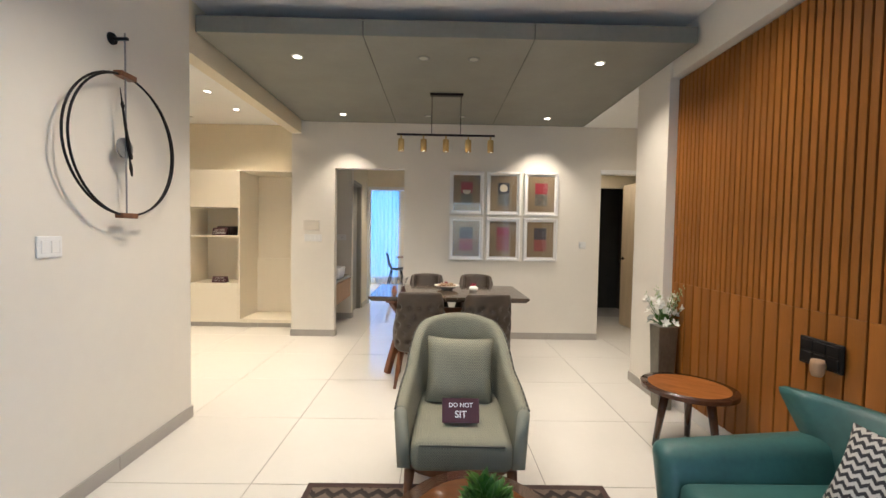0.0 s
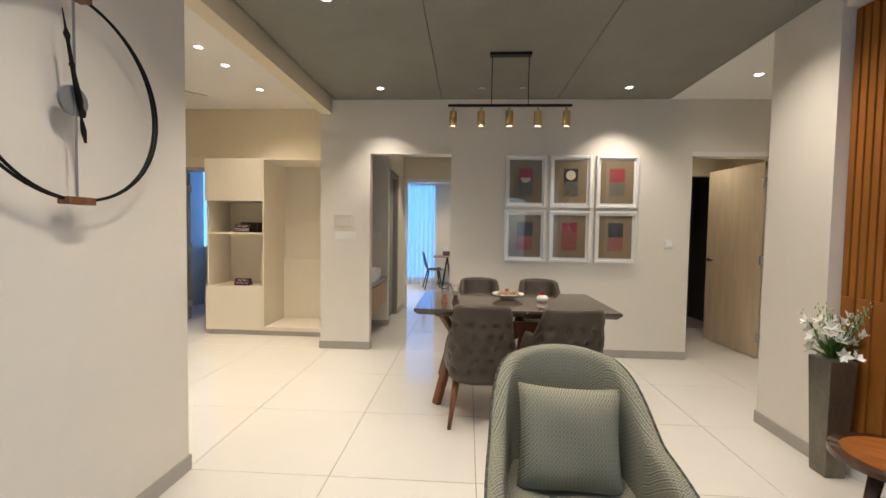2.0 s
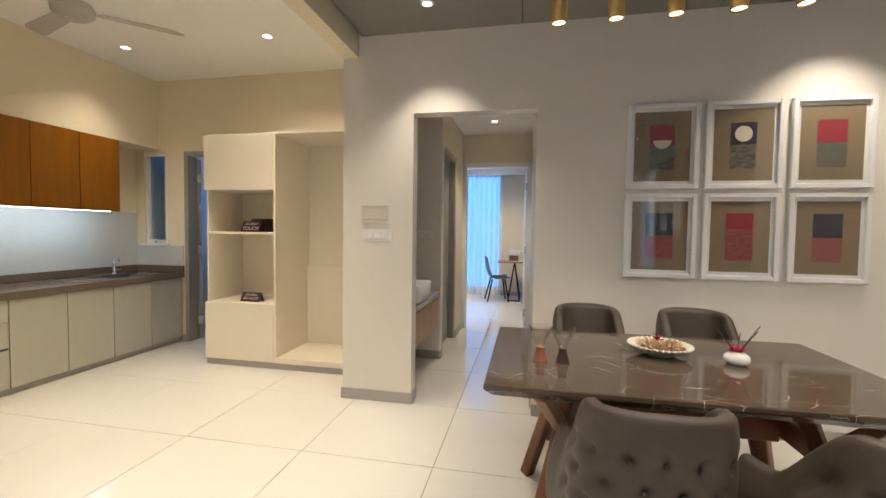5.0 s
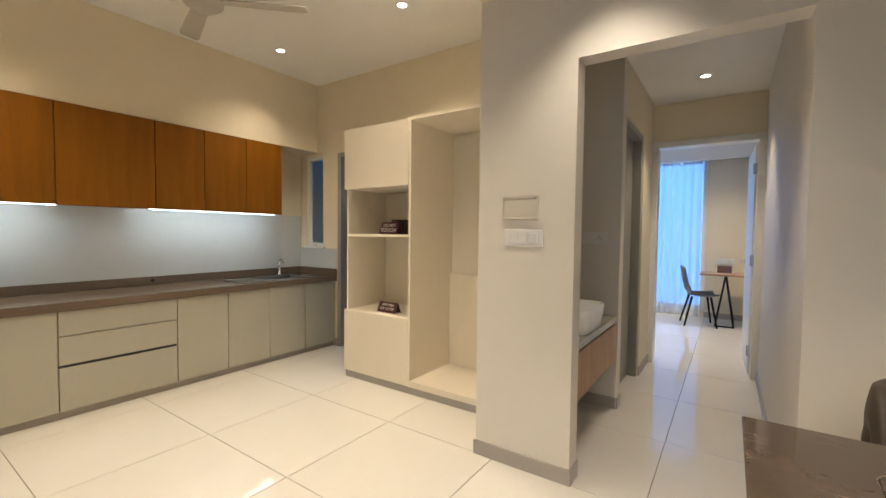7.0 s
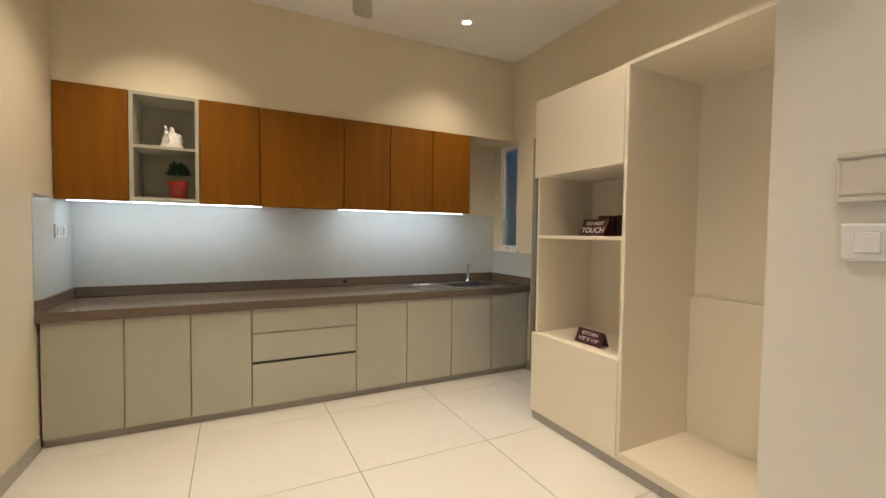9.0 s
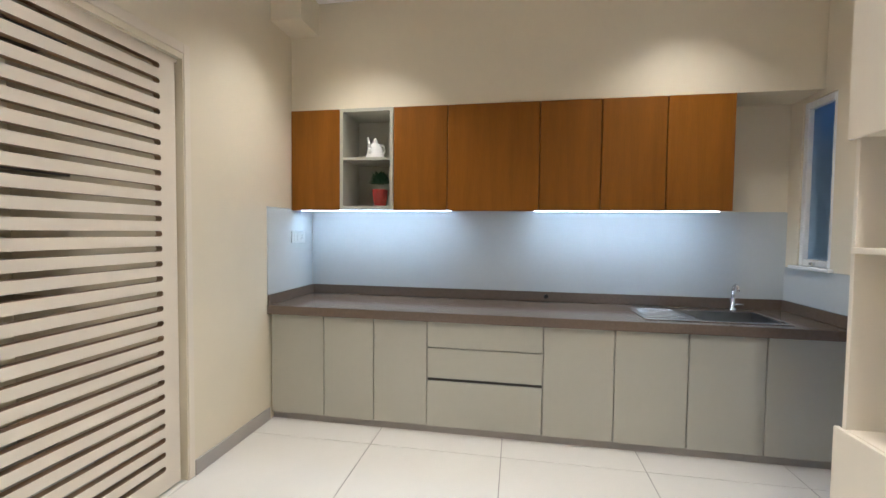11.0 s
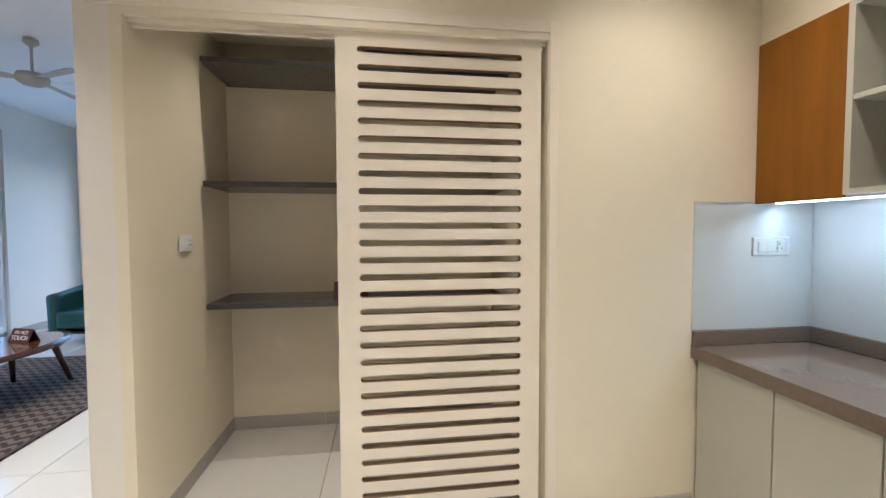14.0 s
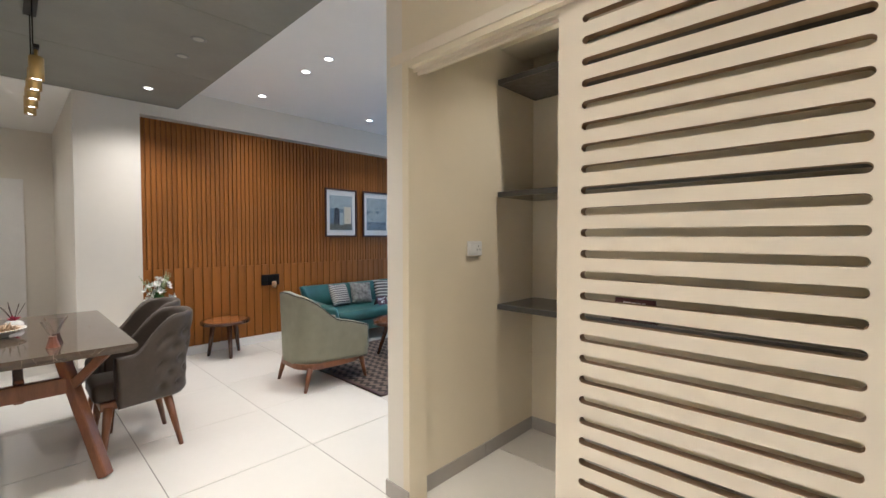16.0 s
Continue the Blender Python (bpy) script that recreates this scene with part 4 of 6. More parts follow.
# Armchair: upholstered tub on a wooden frame, facing the coffee table.
def armchair(x, y, rz):
    a = thing("armchair", x, y, 0, rz, "sage green patterned tub armchair with walnut legs", "armchair")
    half = [(0, 0.275), (0.09, 0.272), (0.165, 0.245), (0.215, 0.18), (0.243, 0.08), (0.258, -0.06), (0.270, -0.20), (0.278, -0.345)]
    ctrl = half[:0:-1] + [(-px, py) for px, py in half]
    path = []
    for k in range(len(ctrl) - 1):
        p0, p1, p2, p3 = (Vector(ctrl[max(0, min(len(ctrl) - 1, k + d))]) for d in (-1, 0, 1, 2))
        for j in range(4):
            f = j / 4
            path.append(tuple(0.5 * (2 * p1 + (p2 - p0) * f + (2 * p0 - 5 * p1 + 4 * p2 - p3) * f * f + (3 * p1 - p0 - 3 * p2 + p3) * f ** 3)))
    path.append(ctrl[-1])
    last = len(path) - 1
    run = [0]
    for a0, b0 in zip(path, path[1:]):
        run.append(run[-1] + math.dist(a0, b0))

    def top(s):
        px, py = np.interp(s * run[-1], run, [q[0] for q in path]), np.interp(s * run[-1], run, [q[1] for q in path])
        if py > 0.235:
            return 0.865 - 0.03 * (px / 0.17) ** 2
        if py > -0.04:
            f = (0.235 - py) / 0.275
            return 0.835 - 0.225 * (0.75 * f + 0.25 * f * f * (3 - 2 * f))
        return 0.61 - 0.085 * ((-0.04 - py) / 0.305) ** 1.3
    tub = part("tub", shell(path, top, 0.225, 0.062, 0.018, rows=10, lining=True), FABRIC, a, "tub back and arms, patterned inside and plain sage outside", True)
    tub.data.materials.append(SAGE)
    pipe = bmesh.new()
    pts = []
    for k, (px, py) in enumerate(path):
        a0, b0 = path[max(0, k - 1)], path[min(last, k + 1)]
        nx, ny = b0[1] - a0[1], a0[0] - b0[0]
        d0 = math.hypot(nx, ny)
        pts.append(Vector((px + nx / d0 * 0.044, py + ny / d0 * 0.044, top(run[k] / run[-1]) - 0.012)))
    for p0, p1 in zip(pts, pts[1:]):
        rod(p0, p1, 0.0055, n=6, bm=pipe)
    rod((-0.20, -0.420, 0.374), (0.20, -0.420, 0.374), 0.005, n=6, bm=pipe)
    part("piping", pipe, pm("dark_piping", (0.085, 0.085, 0.07), 0.8, var=0.1), tub, "dark piping along the rim and seat front", True)
    cu = bmesh.new()
    box(-0.242, 0.242, -0.425, 0.22, 0.24, 0.405, 0.045, 4, cu)
    for v in cu.verts:
        if v.co.z > 0.36:
            v.co.z += 0.02 * (1 - (v.co.x / 0.29) ** 2) - 0.022 * max(0.0, (-0.2 - v.co.y) / 0.22)
    uvl = cu.loops.layers.uv.new("UVMap")
    for f in cu.faces:
        up_face = abs(f.normal.z) > 0.6
        for l in f.loops:
            l[uvl].uv = (l.vert.co.x, l.vert.co.y if up_face else l.vert.co.z)
    part("seat", cu, FABRIC, a, "padded seat in the same cloth", True)
    fb = slab(oval(0.295, 0.335, 40, 0, -0.03, 3.2), 0.185, 0.235, 0.006)
    part("frame", fb, LEGW, a, "walnut base frame")
    for sx in (-1, 1):
        for y0, y1 in ((-0.31, -0.345), (0.22, 0.275)):
            part("leg", rod((sx * 0.25, y0, 0.20), (sx * 0.266, y1, 0), 0.027, 0.014, 14), LEGW, a, smooth=True)
    return a


armchair(0.135, 2.32, -1)
cushion = thing("cushion", 0.137, 2.38, 0.40, 0, "sage green patterned square cushion on the armchair", "cushion")
q = part("cover", pillow(0.39, 0.385, 0.15), FABRIC, cushion, smooth=True)
q.matrix_basis = pose(0, 0, 0.17, -16, 2, 0)


def tent_card(x, y, z, rz, w, h, lines, label, lean=24):
    """A folded maroon card with white words on its front, which looks along -y."""
    s = thing("sign_card", x, y, z, rz, label, "sign", "maroon show-flat signs")
    d = h * math.tan(radians(lean))
    bm = bmesh.new()
    for sy in (-1, 1):
        beam_pts = [(-w / 2, sy * d, 0), (w / 2, sy * d, 0), (w / 2, 0, h), (-w / 2, 0, h)]
        vs = [bm.verts.new(p) for p in beam_pts]
        ws = [bm.verts.new((p[0], p[1] + (0.0025 if p[2] else -0.0 + 0.003 * -sy), p[2])) for p in beam_pts]
        bm.faces.new(vs)
        bm.faces.new(ws[::-1])
        for k in range(4):
            bm.faces.new((vs[k], vs[(k + 1) % 4], ws[(k + 1) % 4], ws[k]))
    part("card", bm, SIGN, s)
    for text, size, f in lines:
        m = Matrix.Translation((0, -d * (1 - f) - 0.002, h * f)) @ Matrix.Rotation(radians(90 - lean), 4, "X")
        lettering(text, size, LETTER, s, m)
    return s


tent_card(0.128, 2.085, 0.422, 0, 0.185, 0.105, [("DO NOT", 0.030, 0.72), ("SIT", 0.046, 0.34)], "maroon folded card reading DO NOT SIT on the armchair")

# Sofa.
sf = thing("sofa", 1.38, 0.89, 0, 0, "teal leather sofa with a winged back against the slatted wall", "sofa")
part("base", box(-0.40, 0.42, -0.74, 0.74, 0.15, 0.30, 0.02, 2), TEAL, sf, "", True)
st = box(-0.44, 0.34, -0.70, 0.70, 0.28, 0.42, 0.05, 4)
part("seat", st, TEAL, sf, "long padded teal seat", True)
bk = bmesh.new()
cols = 24
ringsb = []
for k in range(cols + 1):
    s = 2 * k / cols - 1
    top_y, bot_y = 0.90 * s, 0.72 * s
    zt = 0.685 + 0.03 * abs(s) ** 3
    ring = []
    for o, f in ((0.0, 0.0), (0.01, 0.5), (0.02, 0.93), (0.03, 1.0), (0.06, 1.01), (0.09, 0.97), (0.11, 0.5), (0.16, 0.0)):
        ring.append(bk.verts.new((0.20 + o + 0.13 * f - 0.24 * abs(s) ** 5 * f, bot_y + (top_y - bot_y) * f, 0.36 + (zt - 0.36) * f)))
    ringsb.append(ring)
for a, b in zip(ringsb, ringsb[1:]):
    for k in range(8):
        bk.faces.new((a[k], b[k], b[(k + 1) % 8], a[(k + 1) % 8]))
bk.faces.new(ringsb[0])
bk.faces.new(ringsb[-1][::-1])
part("backrest", bk, TEAL, sf, "winged backrest with pointed corners", True)
for sy in (-1, 1):
    arm = bmesh.new()
    box(-0.47, 0.26, -0.07, 0.07, 0.20, 0.56, 0.055, 4, arm)
    for v in arm.verts:
        f = (v.co.z - 0.2) / 0.36
        v.co.y += sy * 0.09 * f
        v.co.z -= 0.10 * f * (0.26 - v.co.x) / 0.73 * 0.5
    ob = part("arm", arm, TEAL, sf, "padded flared arm", True)
    ob.location = (0, sy * 0.71, 0)
for sx in (-0.34, 0.30):
    for sy in (-0.64, 0.64):
        part("leg", rod((sx, sy, 0.16), (sx * 1.05, sy * 1.02, 0), 0.024, 0.014), LEGW, sf)

STRIPE = woven("striped_cushion_cloth", (0.06, 0.06, 0.06), (0.48, 0.47, 0.45), 22, mode="stripe")
MOTTLE = pm("mottled_cushion_cloth", (0.20, 0.20, 0.19), 0.9, var=0.8, scale=22, bump=0.4)
for x, y, rz, rx, m, label in ((1.45, 1.26, -74, -24, ZIGZAG, "black and white zigzag cushion leaning on the sofa arm"), (1.44, 0.92, -96, -22, MOTTLE, "mottled grey cushion on the sofa"),
                               (1.46, 0.50, -92, -22, STRIPE, "grey striped cushion on the sofa")):
    c = thing("sofa_cushion", x, y, 0.43, rz, label, "cushion", "sofa cushions")
    q = part("cover", pillow(0.33, 0.31, 0.12), m, c, smooth=True)
    q.matrix_basis = pose(0, 0, 0.14, rx, 4, 0)
tent_card(1.14, 0.80, 0.425, -80, 0.185, 0.105, [("DO NOT", 0.036, 0.72), ("SIT", 0.056, 0.32)], "maroon folded card reading DO NOT SIT on the sofa")

# Low teal tub chair at the window end of the seating.
def tub_chair(x, y, rz):
    c = thing("tub_chair", x, y, 0, rz, "low teal leather tub chair near the balcony window", "armchair")
    path = [(0.33, -0.33), (0.335, -0.18), (0.335, 0.0), (0.325, 0.14), (0.28, 0.25), (0.20, 0.305), (0.10, 0.325), (0.0, 0.33)]
    path = path + [(-px, py) for px, py in path[-2::-1]]
    part("tub", shell(path, lambda s: 0.615 + 0.085 * math.sin(math.pi * s) ** 2, 0.16, 0.085, 0.012, rows=8), TEAL, c, "rounded back and arms in one piece", True)
    part("seat", box(-0.288, 0.288, -0.36, 0.28, 0.20, 0.41, 0.05, 4), TEAL, c, "padded seat", True)
    part("base", slab(oval(0.33, 0.34, 32, 0, -0.01, 4.0), 0.145, 0.165, 0.004), DARKWOOD, c, "dark wooden base")
    for sx in (-1, 1):
        for sy in (-0.27, 0.25):
            part("leg", rod((sx * 0.25, sy, 0.15), (sx * 0.28, sy * 1.1, 0), 0.022, 0.014, 12), LEGW, c, smooth=True)
    return c


tub_chair(0.62, -1.02, 180)
c = thing("sofa_cushion", 0.66, -1.14, 0.415, 170, "beige cushion standing on the teal tub chair", "cushion", "sofa cushions")
q = part("cover", pillow(0.34, 0.32, 0.12), MOTTLE, c, smooth=True)
q.matrix_basis = pose(0, 0, 0.15, -18, 3, 0)

# Side table: oval top with an orange inlay on three splayed legs.
tb = thing("side_table", 1.63, 2.645, 0, -33, "small oval wooden side table with an orange inlay", "side table")
side_top = part("top", slab(oval(0.28, 0.255, 48), 0.378, 0.405, 0.010, 3), TOPW, tb, "", True)
part("inlay", slab(oval(0.237, 0.212, 48), 0.4051, 0.4070), INLAY, side_top, "orange-brown oval inlay")
for a in (90, 210, 330):
    c, s = math.cos(radians(a)), math.sin(radians(a))
    part("leg", rod((c * 0.14, s * 0.13, 0.38), (c * 0.20, s * 0.185, 0), 0.028, 0.018, 14), TOPW, tb, smooth=True)

# Tall square vase with lilies.
vs = thing("floor_vase", 1.80, 3.27, 0, 0, "tall square bronze-grey floor vase with white flowers", "vase")
vb = box(-0.075, 0.075, -0.075, 0.075, 0, 0.66, 0.004)
for v in vb.verts:
    f = 0.72 + 0.28 * v.co.z / 0.66
    v.co.x, v.co.y = v.co.x * f, v.co.y * f
part("body", vb, VASE, vs)
fl = thing("flower_bunch", 1.80, 3.27, 0.655, 0, "bunch of white artificial flowers with green buds", "flowers")
rnd = random.Random(5)
stems, petals, buds = bmesh.new(), bmesh.new(), bmesh.new()
for k in range(26):
    a, out = rnd.uniform(0, 6.28), rnd.uniform(0.02, 0.125)
    tip = Vector((math.cos(a) * out - 0.015, math.sin(a) * out - 0.015, rnd.uniform(0.07, 0.27) - 0.4 * out))
    rod((tip.x * 0.1, tip.y * 0.1, 0.0), tip, 0.003, 0.002, 5, stems)
    axis = Vector((math.cos(a) * 0.8, math.sin(a) * 0.8, rnd.uniform(0.2, 0.9))).normalized()
    u = axis.orthogonal().normalized()
    w = axis.cross(u)
    for j in range(6):
        b = j / 6 * 6.28 + rnd.uniform(-0.25, 0.25)
        d = u * math.cos(b) + w * math.sin(b)
        sd = d.cross(axis).normalized() * 0.0125
        size = rnd.uniform(0.8, 1.15)
        rim = tip + (axis * 0.022 + d * 0.020) * size
        end = tip + (axis * 0.030 + d * 0.040) * size
        petals.faces.new([petals.verts.new(p) for p in (tip, rim + sd, end, rim - sd)])
for k in range(11):
    a = rnd.uniform(0, 6.28)
    tip = Vector((math.cos(a) * 0.13, math.sin(a) * 0.13, rnd.uniform(0.22, 0.36)))
    rod((0, 0, 0.0), tip, 0.003, 0.0015, 5, stems)
    for j in range(7):
        at = tip * (0.6 + 0.08 * j)
        bmesh.ops.create_icosphere(buds, subdivisions=1, radius=0.010 - 0.0008 * j, matrix=Matrix.Translation(at + Vector((0.01 * (-1) ** j, 0.008, 0))) @ Matrix.Diagonal((0.8, 0.8, 1.6, 1)))
tagged(part("stems", stems, LEAF, fl), "thin green stems", kind="stuff")
tagged(part("petals", petals, PETAL, fl), "white petals", kind="stuff")
tagged(part("buds", buds, pm("pale_green_bud", (0.42, 0.48, 0.28), 0.5, var=0.3, scale=40), fl), "pale green buds", kind="stuff")
part("foliage", leaves(34, (0.10, 0.10, 0.08), 0.05, 4, (0, 0, 0.02)), LEAF, fl, "green leaves")

# Rug and coffee table.
rg = thing("rug", 0.12, 1.0, 0.0, 0, "dark brown rug with a pale zigzag pattern", "rug")
rb = box(-0.79, 0.79, -1.2, 1.2, 0.001, 0.011, 0.003)
part("weave", flat_uv(rb), RUG, rg)
part("border", boxes([(-0.79, 0.79, 1.165, 1.2, 0.0115, 0.0125), (-0.79, 0.79, -1.2, -1.165, 0.0115, 0.0125), (-0.79, -0.76, -1.165, 1.165, 0.0115, 0.0125), (0.76, 0.79, -1.165, 1.165, 0.0115, 0.0125)]), DARKWOOD, rg, "dark brown border")
ct = thing("coffee_table", 0.138, 1.02, 0.011, 0, "oval walnut coffee table with an orange inlay", "coffee table")
coffee_top = part("top", slab(oval(0.36, 0.60, 64), 0.385, 0.415, 0.011, 3), TOPW, ct, "", True)
part("inlay", slab(oval(0.30, 0.54, 64), 0.4151, 0.4170), pm("brown_wood_inlay", (0.12, 0.046, 0.016), 0.14, var=0.25, scale=5, stretch=(1, 6, 1), coat=0.4), coffee_top, "brown oval inlay")
for sx in (-1, 1):
    for sy in (-1, 1):
        part("leg", rod((sx * 0.16, sy * 0.32, 0.39), (sx * 0.23, sy * 0.42, 0), 0.03, 0.017, 14), TOPW, ct, smooth=True)


def pot_plant(name, x, y, z, pot_mat, leaf_mat, r, h, label, seed, count=170, spread=1.0, size=0.035, lift=1.0):
    p0 = thing(name, x, y, z, 0, label, "plant")
    part("pot", lathe([(0, 0.001), (r * 0.72, 0), (r * 0.98, h * 0.9), (r, h), (r * 0.9, h), (r * 0.86, h * 0.8), (0, h * 0.78)], 24), pot_mat, p0, smooth=True)
    part("foliage", leaves(count, (r * 1.5 * spread, r * 1.5 * spread, r * 1.7 * spread), size, seed, (0, 0, h * lift)), leaf_mat, p0, "many small leaves")
    return p0


pot_plant("potted_plant", 0.16, 1.22, 0.428, WHITEC, LEAF, 0.05, 0.075, "small green plant in a white pot on the coffee table", 8, 230, 1.2, 0.05, 1.35)
tent_card(0.10, 0.82, 0.428, 160, 0.22, 0.105, [("DO NOT", 0.036, 0.72), ("TOUCH", 0.05, 0.32)], "maroon folded card on the coffee table")


def ceiling_fan(x, y, z, label, turn, up=0.0):
    f = thing("ceiling_fan", x, y, z, turn, label, "ceiling fan")
    part("canopy", lathe([(0, 0), (0.05, 0), (0.055, -0.03), (0.02, -0.06), (0, -0.06)], 24), FANP, f, smooth=True)
    part("downrod", rod((0, 0, -0.05), (0, 0, up - 0.30), 0.011), FANP, f)
    part("motor", lathe([(0.02, -0.27), (0.10, -0.29), (0.115, -0.32), (0.11, -0.35), (0.07, -0.38), (0, -0.385)], 28, at=(0, 0, up)), FANP, f, smooth=True)
    for k in range(3):
        bl = part("blade", slab([(0.10, -0.03), (0.16, -0.05), (0.56, -0.065), (0.60, -0.05), (0.60, 0.045), (0.56, 0.06), (0.16, 0.045), (0.10, 0.025)], -0.003, 0.003, 0.001), FANP, f)
        bl.matrix_basis = Matrix.Translation((0, 0, up - 0.33)) @ Matrix.Rotation(radians(120 * k), 4, "Z") @ Matrix.Rotation(radians(10), 4, "X")
    return f


ceiling_fan(0.03, 0.71, C, "three-bladed living room ceiling fan, backlit shade in its grey colour", 31)
ceiling_fan(-3.34, 4.58, C, "white three-bladed ceiling fan in the kitchen", 43, 0.03)


# ---- dining ----
dt = thing("dining_table", 0.112, 4.332, 0.005, 0, "dining table with a dark veined marble top on walnut legs", "dining table")
top = bmesh.new()
W, D = 0.752, 0.468
rings = []
for o, z in ((0.03, 0.712), (0.006, 0.735), (0.0, 0.742), (0.0, 0.756), (0.004, 0.760)):
    rings.append([top.verts.new((sx * (W - o), sy * (D - o), z)) for sx, sy in ((-1, -1), (1, -1), (1, 1), (-1, 1))])
for a, b in zip(rings, rings[1:]):
    for k in range(4):
        top.faces.new((a[k], a[(k + 1) % 4], b[(k + 1) % 4], b[k]))
top.faces.new(rings[0][::-1])
top.faces.new(rings[-1])
part("tabletop", top, MARBLE, dt, "polished dark brown marble top with pale veins")
for sx in (-1, 1):
    for sy in (-1, 1):
        part("leg", beam((sx * 0.405, sy * 0.170, 0.690), (sx * 0.584, sy * 0.334, -0.004), 0.062, 0.055, 0.01), LEGW, dt)
        part("brace", beam((sx * 0.447, sy * 0.205, 0.50), (sx * 0.545, sy * 0.365, 0.70), 0.056, 0.048, 0.008), LEGW, dt)
    part("end_rail", box(sx * 0.445 - 0.022, sx * 0.445 + 0.022, -0.20, 0.20, 0.475, 0.565, 0.005), LEGW, dt)
    part("cross_rail", box(sx * 0.50 - 0.10, sx * 0.50 + 0.06, -0.385, 0.385, 0.688, 0.7115, 0.004), LEGW, dt)
part("stretcher", box(-0.424, 0.424, -0.022, 0.022, 0.455, 0.585, 0.006), LEGW, dt)


def dining_chair():
    c = thing("dining_chair", 0, 0, 0, 0, "taupe leather dining chair with a button-tufted back and walnut legs", "chair", "chairs round the dining table")
    path = []
    n = 96
    for k in range(n + 1):
        s = k / n * 2 - 1
        if abs(s) > 0.72:
            f = (abs(s) - 0.72) / 0.28
            path.append((math.copysign(0.168 + 0.035 * f, s), -0.07 + 0.20 * f))
        else:
            q = s / 0.72 * math.pi / 2
            path.append((0.168 * math.copysign(abs(math.sin(q)) ** 0.8, q), -0.07 - 0.15 * max(0, math.cos(q)) ** 0.62))

    def top_at(s):
        d = abs(2 * s - 1)
        if d < 0.44:
            return 0.864 - 0.012 * (d / 0.44) ** 2
        f = min(1, (d - 0.44) / 0.36)
        return 0.852 - 0.22 * (f * f * (3 - 2 * f))
    knobs = [(0.5 + (c - 3) * 0.085 + (0.0425 if r % 2 else 0), 0.16 + r * 0.155) for r in range(5) for c in range(7 if r % 2 == 0 else 6)]

    def dent(s, h):
        d = 0.042 * (1 - (h - 0.3) ** 2 / 0.49) - (0.02 * (1 - h / 0.08) ** 2 if h < 0.08 else 0)
        for ks, kh in knobs:
            q = ((s - ks) / 0.024) ** 2 + ((h - kh) / 0.05) ** 2
            if q < 8:
                d -= 0.034 * math.exp(-q ** 0.75)
        return d

    def lean(bm):
        """Tips the upper back away from the seat."""
        for v in bm.verts:
            v.co.y -= 0.26 * max(0.0, v.co.z - 0.52) * min(1.0, max(0.0, (0.02 - v.co.y) / 0.16))
        return bm
    back = part("backrest", lean(shell(path, top_at, 0.33, 0.05, 0.0, dent, 34, 0.40)), LEATHER, c, "curved back with rows of buttons", True)
    kb = bmesh.new()
    m = len(path) - 1
    for ks, kh in knobs:
        i = ks * m
        a, b = path[int(i)], path[min(m, int(i) + 1)]
        px, py = a[0] + (b[0] - a[0]) * (i % 1), a[1] + (b[1] - a[1]) * (i % 1)
        nx, ny = b[1] - a[1], a[0] - b[0]
        l = math.hypot(nx, ny) or 1
        o = 0.025 + 0.042 * (1 - (kh - 0.3) ** 2 / 0.49) - 0.022
        z = 0.33 + (top_at(ks) - 0.025 - 0.33) * kh
        bmesh.ops.create_icosphere(kb, subdivisions=1, radius=0.0085, matrix=Matrix.Translation((px + nx / l * o, py + ny / l * o, z)))
    tagged(part("buttons", lean(kb), LEATHER, back, "leather buttons", True), kind="stuff")
    part("seat", box(-0.165, 0.165, -0.19, 0.235, 0.36, 0.475, 0.035, 3), LEATHER, c, "padded seat", True)
    part("seat_frame", box(-0.175, 0.175, -0.17, 0.20, 0.315, 0.362, 0.006), LEGW, c)
    for sx in (-1, 1):
        for y0, y1 in ((-0.14, -0.205), (0.16, 0.20)):
            part("leg", rod((sx * 0.165, y0, 0.335), (sx * 0.212, y1, 0), 0.026, 0.013, 14), LEGW, c, smooth=True)
    return c


ch = dining_chair()
ch.matrix_basis = pose(-0.145, 3.80, 0)
copy_thing(ch, pose(0.405, 3.735, 0, 0, 0, 10))
copy_thing(ch, pose(-0.125, 4.865, 0, 0, 0, 181))
copy_thing(ch, pose(0.462, 4.865, 0, 0, 0, 178))

# Linear pendant with five brass spots.
pd = thing("pendant_lamp", 0.062, 4.232, 2.752, 0, "black linear pendant with five lit brass cylinder spots", "pendant lamp")
part("ceiling_plate", box(-0.165, 0.165, -0.03, 0.03, -0.022, 0, 0.002), BLACK, pd)
for x in (-0.145, 0.145):
    part("wire", rod((x, 0, -0.02), (x, 0, -0.40), 0.0035, n=8), BLACK, pd)
part("bar", box(-0.49, 0.49, -0.012, 0.012, -0.418, -0.40, 0.002), BLACK, pd)
for k in range(5):
    x = -0.448 + k * 0.224
    cy = part("cylinder", lathe([(0.012, -0.455), (0.030, -0.455), (0.031, -0.46), (0.031, -0.575), (0.027, -0.575), (0.026, -0.565)], 24, at=(x, 0, 0)), BRASS, pd, "brushed brass cylinder", True)
    part("stem", rod((x, 0, -0.455), (x, 0, -0.415), 0.008, n=10), BRASS, cy)
    part("lens", lathe([(0, -0.566), (0.0265, -0.566)], 20, at=(x, 0, 0)), LAMPON, cy, "glowing lens")
    spot(0.062 + x, 4.232, 2.752 - 0.585, 15, LIVING, 100)

# Things on the table.
ZT = 0.7655


